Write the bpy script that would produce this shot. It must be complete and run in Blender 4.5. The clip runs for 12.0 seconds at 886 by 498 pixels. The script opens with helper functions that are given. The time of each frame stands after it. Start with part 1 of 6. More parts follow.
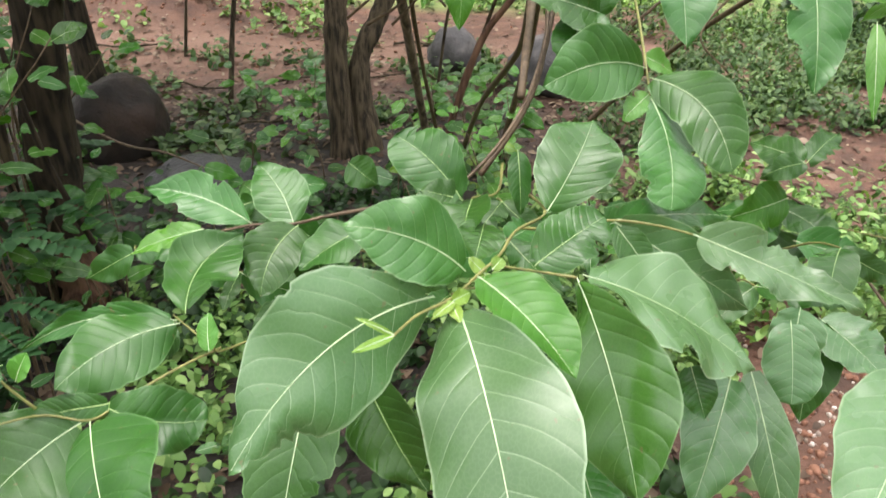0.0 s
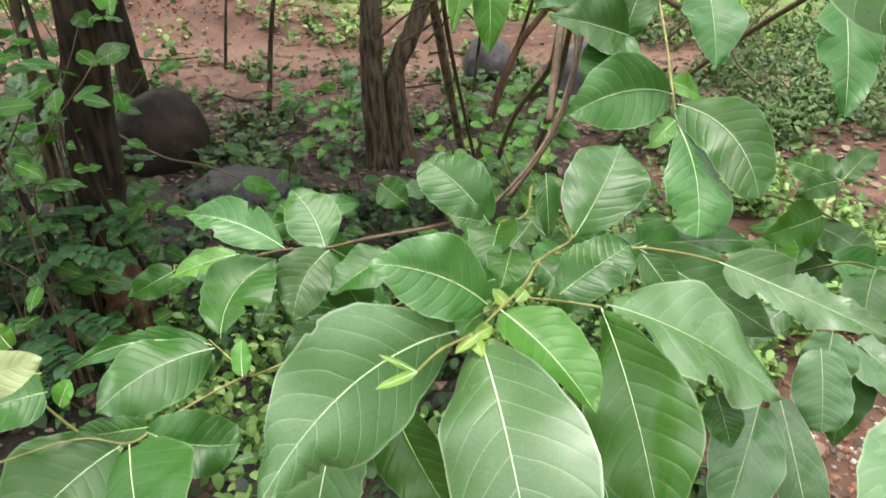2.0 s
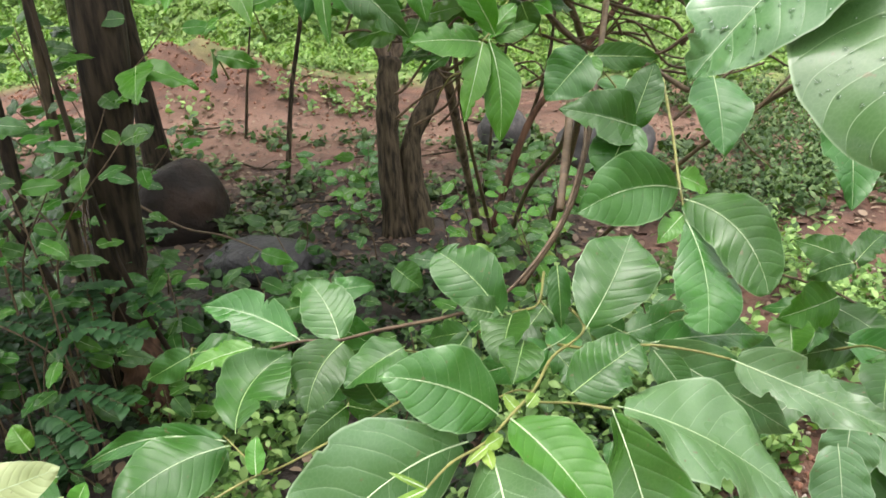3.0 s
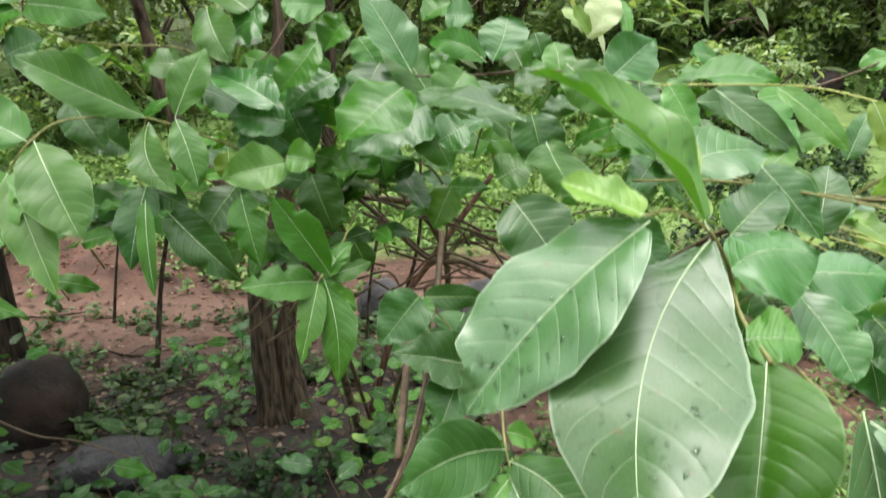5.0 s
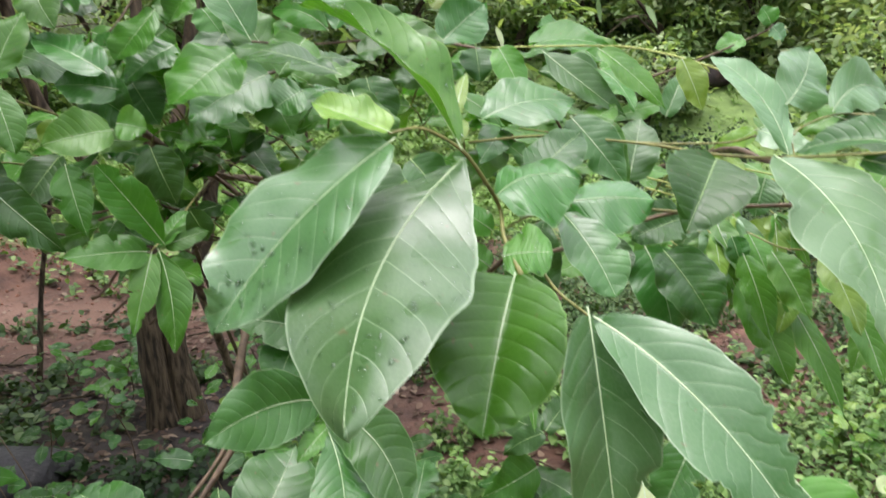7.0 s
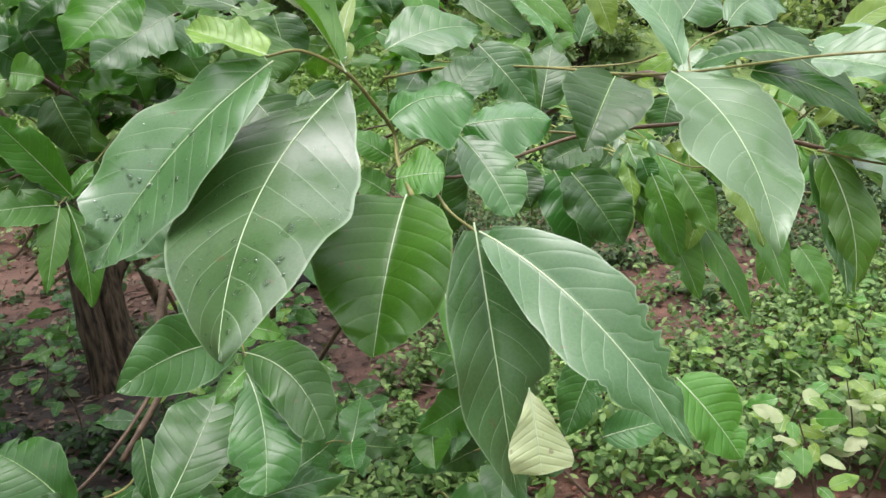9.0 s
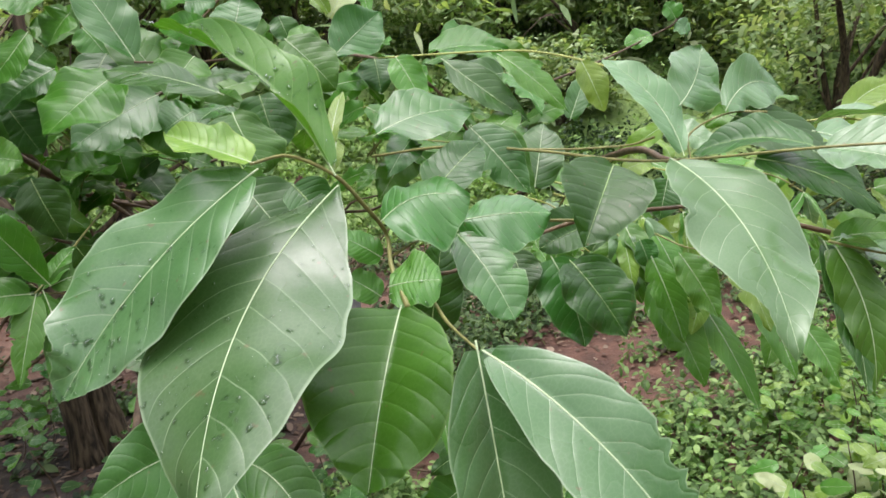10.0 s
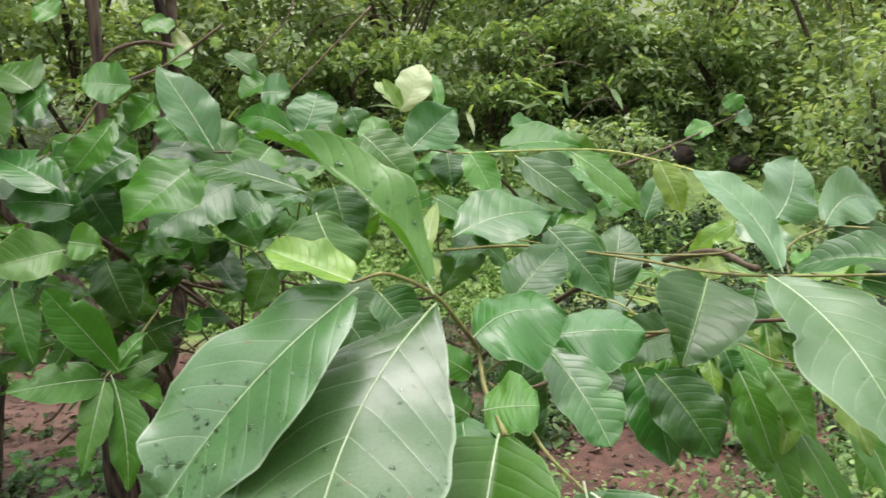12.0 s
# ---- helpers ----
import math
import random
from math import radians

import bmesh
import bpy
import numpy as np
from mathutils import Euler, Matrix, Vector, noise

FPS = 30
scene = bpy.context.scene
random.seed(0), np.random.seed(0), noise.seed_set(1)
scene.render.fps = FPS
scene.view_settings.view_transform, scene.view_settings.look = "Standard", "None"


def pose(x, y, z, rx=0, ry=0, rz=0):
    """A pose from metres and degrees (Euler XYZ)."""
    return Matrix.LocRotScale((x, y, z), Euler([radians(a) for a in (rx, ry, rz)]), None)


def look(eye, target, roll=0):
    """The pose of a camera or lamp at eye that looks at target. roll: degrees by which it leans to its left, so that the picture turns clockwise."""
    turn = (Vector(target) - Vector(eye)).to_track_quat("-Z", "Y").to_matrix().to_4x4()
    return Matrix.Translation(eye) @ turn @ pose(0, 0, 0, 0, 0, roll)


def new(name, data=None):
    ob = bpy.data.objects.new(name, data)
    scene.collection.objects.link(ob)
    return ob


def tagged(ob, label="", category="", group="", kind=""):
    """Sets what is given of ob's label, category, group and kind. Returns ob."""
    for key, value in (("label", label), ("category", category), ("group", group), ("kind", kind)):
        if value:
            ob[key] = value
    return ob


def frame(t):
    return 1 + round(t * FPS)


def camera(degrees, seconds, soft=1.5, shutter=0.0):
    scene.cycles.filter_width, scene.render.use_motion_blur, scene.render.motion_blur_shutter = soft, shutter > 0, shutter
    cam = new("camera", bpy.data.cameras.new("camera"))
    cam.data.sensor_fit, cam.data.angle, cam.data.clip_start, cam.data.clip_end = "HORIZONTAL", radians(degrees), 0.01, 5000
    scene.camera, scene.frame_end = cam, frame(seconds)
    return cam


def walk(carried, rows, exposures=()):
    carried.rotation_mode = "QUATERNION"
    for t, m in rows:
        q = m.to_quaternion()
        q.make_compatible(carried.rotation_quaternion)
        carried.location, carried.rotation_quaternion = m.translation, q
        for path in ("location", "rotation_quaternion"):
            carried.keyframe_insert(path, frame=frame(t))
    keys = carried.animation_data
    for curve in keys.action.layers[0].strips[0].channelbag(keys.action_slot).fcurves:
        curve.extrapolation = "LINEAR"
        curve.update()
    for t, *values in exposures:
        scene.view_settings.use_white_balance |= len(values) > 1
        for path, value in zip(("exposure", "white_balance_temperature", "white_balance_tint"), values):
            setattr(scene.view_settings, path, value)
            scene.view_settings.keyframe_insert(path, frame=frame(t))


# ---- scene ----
cam = camera(60.9, 12.0, shutter=0.4)
PATH = [
    (0, (0.023, 0.067, 1.404), (-0.009, 1.812, 0.427), 0.1),
    (0.5, (0.03, 0.054, 1.393), (-0.038, 1.755, 0.343), -0.2),
    (1, (0.037, 0.038, 1.403), (-0.048, 1.728, 0.336), -0.6),
    (1.5, (0.037, 0.054, 1.41), (-0.048, 1.764, 0.377), -0.8),
    (2, (0.032, 0.066, 1.427), (-0.097, 1.814, 0.465), -1.5),
    (2.5, (0.032, 0.072, 1.444), (-0.14, 1.856, 0.556), -2.2),
    (2.7, (0.033, 0.07, 1.453), (-0.15, 1.867, 0.594), -2.4),
    (4.3, (0.099, 0.1, 1.487), (0.146, 2.001, 0.866), -2.6),
    (4.5, (0.11, 0.107, 1.499), (0.206, 2.019, 0.92), -2.4),
    (5, (0.112, 0.121, 1.561), (0.235, 2.069, 1.124), -2.2),
    (5.5, (0.099, 0.105, 1.595), (0.214, 2.075, 1.27), -2.0),
    (6, (0.117, 0.101, 1.601), (0.285, 2.074, 1.323), -2.2),
    (6.5, (0.18, 0.111, 1.563), (0.454, 2.065, 1.239), -2.3),
    (7, (0.21, 0.094, 1.507), (0.557, 2.013, 1.062), -2.6),
    (7.5, (0.223, 0.079, 1.488), (0.613, 1.962, 0.94), -3.5),
    (7.7, (0.228, 0.067, 1.482), (0.63, 1.937, 0.896), -3.6),
    (9.3, (0.248, 0.1, 1.492), (0.723, 1.955, 0.916), -5.0),
    (9.5, (0.25, 0.112, 1.504), (0.737, 1.978, 0.974), -5.3),
    (10, (0.252, 0.124, 1.513), (0.767, 2.005, 1.067), -5.3),
    (10.5, (0.269, 0.143, 1.525), (0.858, 2.02, 1.162), -5.6),
    (11, (0.272, 0.151, 1.537), (0.883, 2.034, 1.253), -5.5),
    (11.5, (0.248, 0.15, 1.538), (0.786, 2.06, 1.287), -4.6),
    (12, (0.227, 0.151, 1.54), (0.652, 2.09, 1.299), -4.0),
]
walk(cam, [(t, look(eye, target, roll)) for t, eye, target, roll in PATH], [(0, 1.85, 6600, 15), (2.6, 1.85, 6600, 15), (4.5, 1.60, 6500, 12), (5.6, 1.55, 6500, 14), (6.5, 1.62, 6350, 16), (7.1, 1.46, 6300, 20), (7.7, 1.38, 6250, 22), (10, 1.32, 6400, 20), (12, 1.34, 6450, 20)])

# ---- sky and light: a bright overcast day ----
world = bpy.data.worlds.new("overcast_sky")
scene.world = world
world.use_nodes = True
_n, _l = world.node_tree.nodes, world.node_tree.links
_sky = _n.new("ShaderNodeTexSky")
_sky.sky_type, _sky.sun_disc = "NISHITA", False
_sky.sun_elevation, _sky.sun_rotation = radians(84), radians(294)
_sky.air_density, _sky.dust_density, _sky.ozone_density = 1.0, 6.0, 1.0
_soft = _n.new("ShaderNodeHueSaturation")
_soft.inputs["Saturation"].default_value = 0.30
_l.new(_sky.outputs[0], _soft.inputs["Color"])
_l.new(_soft.outputs[0], _n["Background"].inputs[0])
_n["Background"].inputs[1].default_value = 0.125
sun = new("sun", bpy.data.lights.new("sun", "SUN"))
sun.data.energy, sun.data.angle, sun.data.color = 1.5, radians(135), (0.98, 1.0, 0.96)
sun.matrix_world = look((-0.9, 0.4, 9.0), (0, 0, 0))
scene.view_settings.exposure = 1.2


# ---- materials ----
def nodes_of(name):
    m = bpy.data.materials.new(name)
    m.use_nodes = True
    t = m.node_tree
    return m, t.nodes, t.links, t.nodes["Principled BSDF"]


def ramp(n, stops):
    r = n.new("ShaderNodeValToRGB")
    e = r.color_ramp.elements
    while len(e) < len(stops):
        e.new(0.5)
    for k, (at, c) in zip(e, stops):
        k.position, k.color = at, (*c, 1)
    return r


def tex(n, l, scale, detail=4.0, coord="Object", rough=0.55):
    c = n.new("ShaderNodeTexCoord")
    t = n.new("ShaderNodeTexNoise")
    t.inputs["Scale"].default_value, t.inputs["Detail"].default_value = scale, detail
    t.inputs["Roughness"].default_value = rough
    l.new(c.outputs[coord], t.inputs["Vector"])
    return t


def mathn(n, l, op, a, b=None):
    m = n.new("ShaderNodeMath")
    m.operation = op
    for k, v in enumerate((a, b)):
        if v is None:
            continue
        if isinstance(v, (int, float)):
            m.inputs[k].default_value = v
        else:
            l.new(v, m.inputs[k])
    return m.outputs[0]


def mixc(n, l, fac, a, b, mode="MIX"):
    m = n.new("ShaderNodeMix")
    m.data_type, m.blend_type = "RGBA", mode
    for k, v in ((0, fac), (6, a), (7, b)):
        if isinstance(v, (int, float)):
            m.inputs[k].default_value = v
        elif isinstance(v, tuple):
            m.inputs[k].default_value = (*v, 1)
        else:
            l.new(v, m.inputs[k])
    return m.outputs[2]


def blade_material(name, dark, light, vein, rough=0.40, glow=0.26, film=0.0, spec=0.5, relief=0.45, marked=0.42):
    """A leathery leaf: arching side veins along the blade, relief between them, mottled green, a little light through it."""
    m, n, l, b = nodes_of(name)
    uv = n.new("ShaderNodeUVMap")
    uv.uv_map = "blade"
    s = n.new("ShaderNodeSeparateXYZ")
    l.new(uv.outputs[0], s.inputs[0])
    side = mathn(n, l, "ABSOLUTE", mathn(n, l, "MULTIPLY", mathn(n, l, "SUBTRACT", s.outputs[1], 0.5), 2.0))
    # side veins slant forward, nearly straight, and curve up only near the margin
    span = mathn(n, l, "MULTIPLY", mathn(n, l, "MULTIPLY", s.outputs[0], mathn(n, l, "SUBTRACT", 1.0, s.outputs[0])), 4.0)
    span = mathn(n, l, "POWER", mathn(n, l, "MAXIMUM", span, 0.02), 0.6)
    lean = mathn(n, l, "ADD", mathn(n, l, "MULTIPLY", side, 1.55), mathn(n, l, "MULTIPLY", mathn(n, l, "POWER", side, 3.0), 0.75))
    lean = mathn(n, l, "MULTIPLY", lean, mathn(n, l, "ADD", mathn(n, l, "MULTIPLY", span, 0.85), 0.15))
    wob = tex(n, l, 18, 2)
    ph = mathn(n, l, "SUBTRACT", mathn(n, l, "MULTIPLY", s.outputs[0], 10.0), lean)
    ph = mathn(n, l, "ADD", ph, mathn(n, l, "MULTIPLY", wob.outputs[0], 0.45))
    fr = mathn(n, l, "ABSOLUTE", mathn(n, l, "SUBTRACT", mathn(n, l, "FRACT", ph), 0.5))
    line = n.new("ShaderNodeMapRange")
    line.inputs[1].default_value, line.inputs[2].default_value = 0.478, 0.499
    l.new(fr, line.inputs[0])
    fade = n.new("ShaderNodeMapRange")
    fade.inputs[1].default_value, fade.inputs[2].default_value = 1.0, 0.7
    l.new(side, fade.inputs[0])
    veins = mathn(n, l, "MULTIPLY", line.outputs[0], fade.outputs[0])
    big = tex(n, l, 22, 3)
    mott = ramp(n, [(0.32, dark), (0.72, light)])
    l.new(big.outputs[0], mott.inputs[0])
    info = n.new("ShaderNodeObjectInfo")
    isle = n.new("ShaderNodeNewGeometry")
    luck = mathn(n, l, "FRACT", mathn(n, l, "ADD", info.outputs["Random"], isle.outputs["Random Per Island"]))
    hsv = n.new("ShaderNodeHueSaturation")
    l.new(mathn(n, l, "ADD", mathn(n, l, "MULTIPLY", luck, 0.018), 0.491), hsv.inputs["Hue"])
    l.new(mathn(n, l, "ADD", mathn(n, l, "MULTIPLY", luck, 0.32), 0.84), hsv.inputs["Value"])
    l.new(mott.outputs[0], hsv.inputs["Color"])
    col = mixc(n, l, mathn(n, l, "MULTIPLY", veins, marked), hsv.outputs[0], vein)
    rim = n.new("ShaderNodeMapRange")
    rim.inputs[1].default_value, rim.inputs[2].default_value = 0.955, 0.985
    l.new(side, rim.inputs[0])
    col = mixc(n, l, mathn(n, l, "MULTIPLY", rim.outputs[0], 0.45), col, vein)
    # dry specks and small brown scars
    sp = tex(n, l, 140, 2)
    spots = n.new("ShaderNodeMapRange")
    spots.inputs[1].default_value, spots.inputs[2].default_value = 0.70, 0.745
    l.new(sp.outputs[0], spots.inputs[0])
    col = mixc(n, l, mathn(n, l, "MULTIPLY", spots.outputs[0], 0.6), col, (0.12, 0.09, 0.04))
    cell = n.new("ShaderNodeTexVoronoi")
    cell.feature = "DISTANCE_TO_EDGE"
    cell.inputs["Scale"].default_value = 300
    tc = n.new("ShaderNodeTexCoord")
    l.new(tc.outputs["Object"], cell.inputs["Vector"])
    net = n.new("ShaderNodeMapRange")
    net.inputs[1].default_value, net.inputs[2].default_value = 0.10, 0.0
    l.new(cell.outputs["Distance"], net.inputs[0])
    col = mixc(n, l, mathn(n, l, "MULTIPLY", net.outputs[0], 0.06), col, vein)
    quilt = tex(n, l, 75, 3)
    l.new(col, b.inputs["Base Color"])
    # glossy and wet in patches
    wet = tex(n, l, 13, 3)
    wr = n.new("ShaderNodeMapRange")
    wr.inputs[1].default_value, wr.inputs[2].default_value = 0.4, 0.64
    wr.inputs[3].default_value, wr.inputs[4].default_value = rough - 0.02, rough - 0.15
    l.new(wet.outputs[0], wr.inputs[0])
    l.new(wr.outputs[0], b.inputs["Roughness"])
    b.inputs["Specular IOR Level"].default_value = spec
    b.inputs["Coat Roughness"].default_value, b.inputs["Coat IOR"].default_value = 0.14, 1.4
    # the film of rain water breaks up into patches with clear edges
    if film:
        pool = tex(n, l, 15, 3)
        pr = n.new("ShaderNodeMapRange")
        pr.inputs[1].default_value, pr.inputs[2].default_value = 0.445, 0.465
        pr.inputs[3].default_value, pr.inputs[4].default_value = 0.08 * film, film
        l.new(pool.outputs[0], pr.inputs[0])
        l.new(pr.outputs[0], b.inputs["Coat Weight"])
    bump = n.new("ShaderNodeBump")
    bump.inputs["Strength"].default_value, bump.inputs["Distance"].default_value = relief, 0.0008
    fine = tex(n, l, 320, 3)
    h = mathn(n, l, "ADD", mathn(n, l, "MULTIPLY", quilt.outputs[0], 0.9), mathn(n, l, "MULTIPLY", fine.outputs[0], 0.2))
    h = mathn(n, l, "SUBTRACT", h,  mathn(n, l, "MULTIPLY", mathn(n, l, "POWER", mathn(n, l, "MULTIPLY", fr, 2.0), 4.0), 0.85))
    l.new(h, bump.inputs["Height"])
    l.new(bump.outputs[0], b.inputs["Normal"])
    tr = n.new("ShaderNodeBsdfTranslucent")
    l.new(mixc(n, l, 1.0, col, (0.9, 1.0, 0.35), "MULTIPLY"), tr.inputs[0])
    mx = n.new("ShaderNodeMixShader")
    mx.inputs[0].default_value = glow
    l.new(b.outputs[0], mx.inputs[1])
    l.new(tr.outputs[0], mx.inputs[2])
    l.new(mx.outputs[0], n["Material Output"].inputs[0])
    return m


def plain_material(name, stops, scale, rough, bump=0.3, dist=0.01, detail=6.0, spec=0.4, fine=0.0):
    m, n, l, b = nodes_of(name)
    t = tex(n, l, scale, detail)
    r = ramp(n, stops)
    l.new(t.outputs[0], r.inputs[0])
    l.new(r.outputs[0], b.inputs["Base Color"])
    b.inputs["Roughness"].default_value = rough
    b.inputs["Specular IOR Level"].default_value = spec
    t2 = tex(n, l, fine or scale * 4, 5)
    bp = n.new("ShaderNodeBump")
    bp.inputs["Strength"].default_value, bp.inputs["Distance"].default_value = bump, dist
    l.new(t2.outputs[0], bp.inputs["Height"])
    l.new(bp.outputs[0], b.inputs["Normal"])
    return m


def bark_material(name, dark, light, ridge=60.0):
    """Bark with long upright fissures."""
    m, n, l, b = nodes_of(name)
    c = n.new("ShaderNodeTexCoord")
    mp = n.new("ShaderNodeMapping")
    mp.inputs["Scale"].default_value = (1, 1, 0.16)
    l.new(c.outputs["Object"], mp.inputs[0])
    t = n.new("ShaderNodeTexNoise")
    t.inputs["Scale"].default_value, t.inputs["Detail"].default_value = ridge, 7
    l.new(mp.outputs[0], t.inputs["Vector"])
    r = ramp(n, [(0.38, dark), (0.62, light)])
    l.new(t.outputs[0], r.inputs[0])
    blot = tex(n, l, 7, 4)
    br = n.new("ShaderNodeMapRange")
    br.inputs[1].default_value, br.inputs[2].default_value = 0.52, 0.66
    l.new(blot.outputs[0], br.inputs[0])
    col = mixc(n, l, mathn(n, l, "MULTIPLY", br.outputs[0], 0.4), r.outputs[0], tuple(1.15 * c for c in light))
    l.new(col, b.inputs["Base Color"])
    b.inputs["Roughness"].default_value = 0.8
    b.inputs["Specular IOR Level"].default_value = 0.2
    bp = n.new("ShaderNodeBump")
    bp.inputs["Strength"].default_value, bp.inputs["Distance"].default_value = 0.9, 0.012
    l.new(t.outputs[0], bp.inputs["Height"])
    l.new(bp.outputs[0], b.inputs["Normal"])
    return m


def foliage_material(name, a, b_, c, rough=0.42, glow=0.25):
    """Small leaves: each takes its own green."""
    m, n, l, b = nodes_of(name)
    g = n.new("ShaderNodeNewGeometry")
    r = ramp(n, [(0.0, a), (0.55, b_), (1.0, c)])
    l.new(g.outputs["Random Per Island"], r.inputs[0])
    t = tex(n, l, 1.3, 3)
    rr = n.new("ShaderNodeMapRange")
    rr.inputs[1].default_value, rr.inputs[2].default_value = 0.35, 0.65
    rr.inputs[3].default_value, rr.inputs[4].default_value = 0.7, 1.25
    l.new(t.outputs[0], rr.inputs[0])
    hs = n.new("ShaderNodeHueSaturation")
    l.new(rr.outputs[0], hs.inputs["Value"])
    l.new(r.outputs[0], hs.inputs["Color"])
    l.new(hs.outputs[0], b.inputs["Base Color"])
    b.inputs["Roughness"].default_value = rough + 0.06
    b.inputs["Specular IOR Level"].default_value = 0.3
    tr = n.new("ShaderNodeBsdfTranslucent")
    l.new(mixc(n, l, 1.0, hs.outputs[0], (1.0, 1.0, 0.4), "MULTIPLY"), tr.inputs[0])
    mx = n.new("ShaderNodeMixShader")
    mx.inputs[0].default_value = glow
    l.new(b.outputs[0], mx.inputs[1])
    l.new(tr.outputs[0], mx.inputs[2])
    l.new(mx.outputs[0], n["Material Output"].inputs[0])
    return m


BLADE = [
    # leaf_dark: deeper green that also holds the shade on lower and inner leaves
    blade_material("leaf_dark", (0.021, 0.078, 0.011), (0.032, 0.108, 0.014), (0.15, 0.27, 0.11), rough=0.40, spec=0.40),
    blade_material("leaf_green", (0.029, 0.110, 0.017), (0.043, 0.150, 0.022), (0.24, 0.37, 0.19)),
    blade_material("leaf_fresh", (0.064, 0.205, 0.022), (0.098, 0.262, 0.030), (0.28, 0.44, 0.16), glow=0.40),
    blade_material("leaf_young", (0.105, 0.225, 0.026), (0.22, 0.36, 0.05), (0.42, 0.52, 0.17), glow=0.35),
    blade_material("leaf_pale", (0.33, 0.41, 0.19), (0.43, 0.50, 0.27), (0.46, 0.53, 0.31), rough=0.5, glow=0.3, marked=0.2),
    blade_material("leaf_rain_wet", (0.030, 0.122, 0.015), (0.044, 0.158, 0.020), (0.24, 0.37, 0.19), film=0.5),
    blade_material("leaf_lush", (0.036, 0.132, 0.012), (0.054, 0.180, 0.017), (0.20, 0.34, 0.11), rough=0.42, glow=0.32, spec=0.36),
    # last two: paler greens, part of the sky's sheen put into the colour
    blade_material("leaf_sheen", (0.052, 0.136, 0.040), (0.072, 0.162, 0.054), (0.34, 0.45, 0.29), rough=0.38, film=0.20, spec=0.62, relief=0.32, marked=0.62),
    blade_material("leaf_sheen_bright", (0.088, 0.200, 0.070), (0.118, 0.240, 0.094), (0.36, 0.47, 0.30), rough=0.37, film=0.28, spec=0.66, relief=0.32, marked=0.62),
]
RIB = plain_material("midrib", [(0.3, (0.33, 0.44, 0.24)), (0.7, (0.44, 0.54, 0.33))], 60, 0.45, 0.1, 0.001)
# the same rib darkened, to go with leaves coloured as shaded
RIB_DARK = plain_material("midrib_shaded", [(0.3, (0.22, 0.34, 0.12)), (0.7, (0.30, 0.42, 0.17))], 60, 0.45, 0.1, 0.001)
TWIG = plain_material("twig_bark", [(0.35, (0.055, 0.036, 0.021)), (0.6, (0.115, 0.080, 0.046))], 90, 0.65, 0.5, 0.002)
TWIG_GREEN = plain_material("twig_green", [(0.35, (0.13, 0.13, 0.04)), (0.65, (0.22, 0.22, 0.07))], 70, 0.5, 0.3, 0.001)
TWIG_LIME = plain_material("twig_lime", [(0.35, (0.24, 0.28, 0.06)), (0.65, (0.36, 0.40, 0.11))], 70, 0.45, 0.2, 0.001)
TWIG_RED = plain_material("twig_red", [(0.35, (0.07, 0.046, 0.024)), (0.65, (0.135, 0.092, 0.045))], 70, 0.5, 0.3, 0.001)
BARK = bark_material("bark", (0.014, 0.011, 0.007), (0.076, 0.058, 0.035))
BARK_DARK = bark_material("bark_wet", (0.008, 0.006, 0.004), (0.040, 0.030, 0.019), 45)
BARK_GREY = bark_material("bark_lichen", (0.035, 0.026, 0.019), (0.14, 0.105, 0.072), 50)
BARK_RED = bark_material("bark_red", (0.035, 0.018, 0.011), (0.115, 0.062, 0.038), 40)
ROCK_BROWN = plain_material("boulder_stone", [(0.3, (0.008, 0.007, 0.006)), (0.5, (0.019, 0.014, 0.011)), (0.72, (0.044, 0.026, 0.017))], 4, 0.7, 0.6, 0.02, fine=28, spec=0.22)
ROCK_DARK = plain_material("dark_hollow_stone", [(0.3, (0.012, 0.012, 0.013)), (0.6, (0.035, 0.034, 0.035)), (0.8, (0.09, 0.085, 0.08))], 9, 0.55, 0.7, 0.02, fine=45)
ROCK_GREY = plain_material("grey_stone", [(0.3, (0.028, 0.027, 0.028)), (0.55, (0.075, 0.070, 0.070)), (0.75, (0.18, 0.16, 0.15))], 7, 0.7, 0.6, 0.015, fine=40)
CLOD = plain_material("soil_clod", [(0.3, (0.12, 0.052, 0.030)), (0.65, (0.23, 0.110, 0.068))], 12, 0.9, 0.7, 0.01)
WEED = foliage_material("weed_leaves", (0.05, 0.115, 0.022), (0.110, 0.215, 0.050), (0.25, 0.38, 0.125))
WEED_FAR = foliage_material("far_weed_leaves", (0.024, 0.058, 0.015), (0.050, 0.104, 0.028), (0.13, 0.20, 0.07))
# weed green made far darker: the shade below the shrub is put into it
WEED_SHADED = foliage_material("shade_leaves", (0.010, 0.028, 0.008), (0.018, 0.050, 0.012), (0.040, 0.090, 0.024))
GRASS = foliage_material("grass_blades", (0.09, 0.19, 0.035), (0.15, 0.275, 0.055), (0.25, 0.38, 0.11))
WOOD_LEAF = foliage_material("wood_leaves", (0.13, 0.22, 0.08), (0.28, 0.39, 0.165), (0.46, 0.55, 0.31), glow=0.5)
SCRUB_LEAF = foliage_material("scrub_leaves", (0.125, 0.215, 0.085), (0.25, 0.36, 0.17), (0.44, 0.53, 0.32), glow=0.5)
FERNY = foliage_material("feathery_leaves", (0.014, 0.050, 0.016), (0.025, 0.074, 0.025), (0.045, 0.112, 0.040))
LITTER = foliage_material("leaf_litter", (0.040, 0.024, 0.014), (0.085, 0.050, 0.030), (0.22, 0.165, 0.115), rough=0.6, glow=0.05)
PEBBLE = foliage_material("pebbles", (0.12, 0.08, 0.06), (0.30, 0.24, 0.20), (0.60, 0.55, 0.50), rough=0.7, glow=0.0)


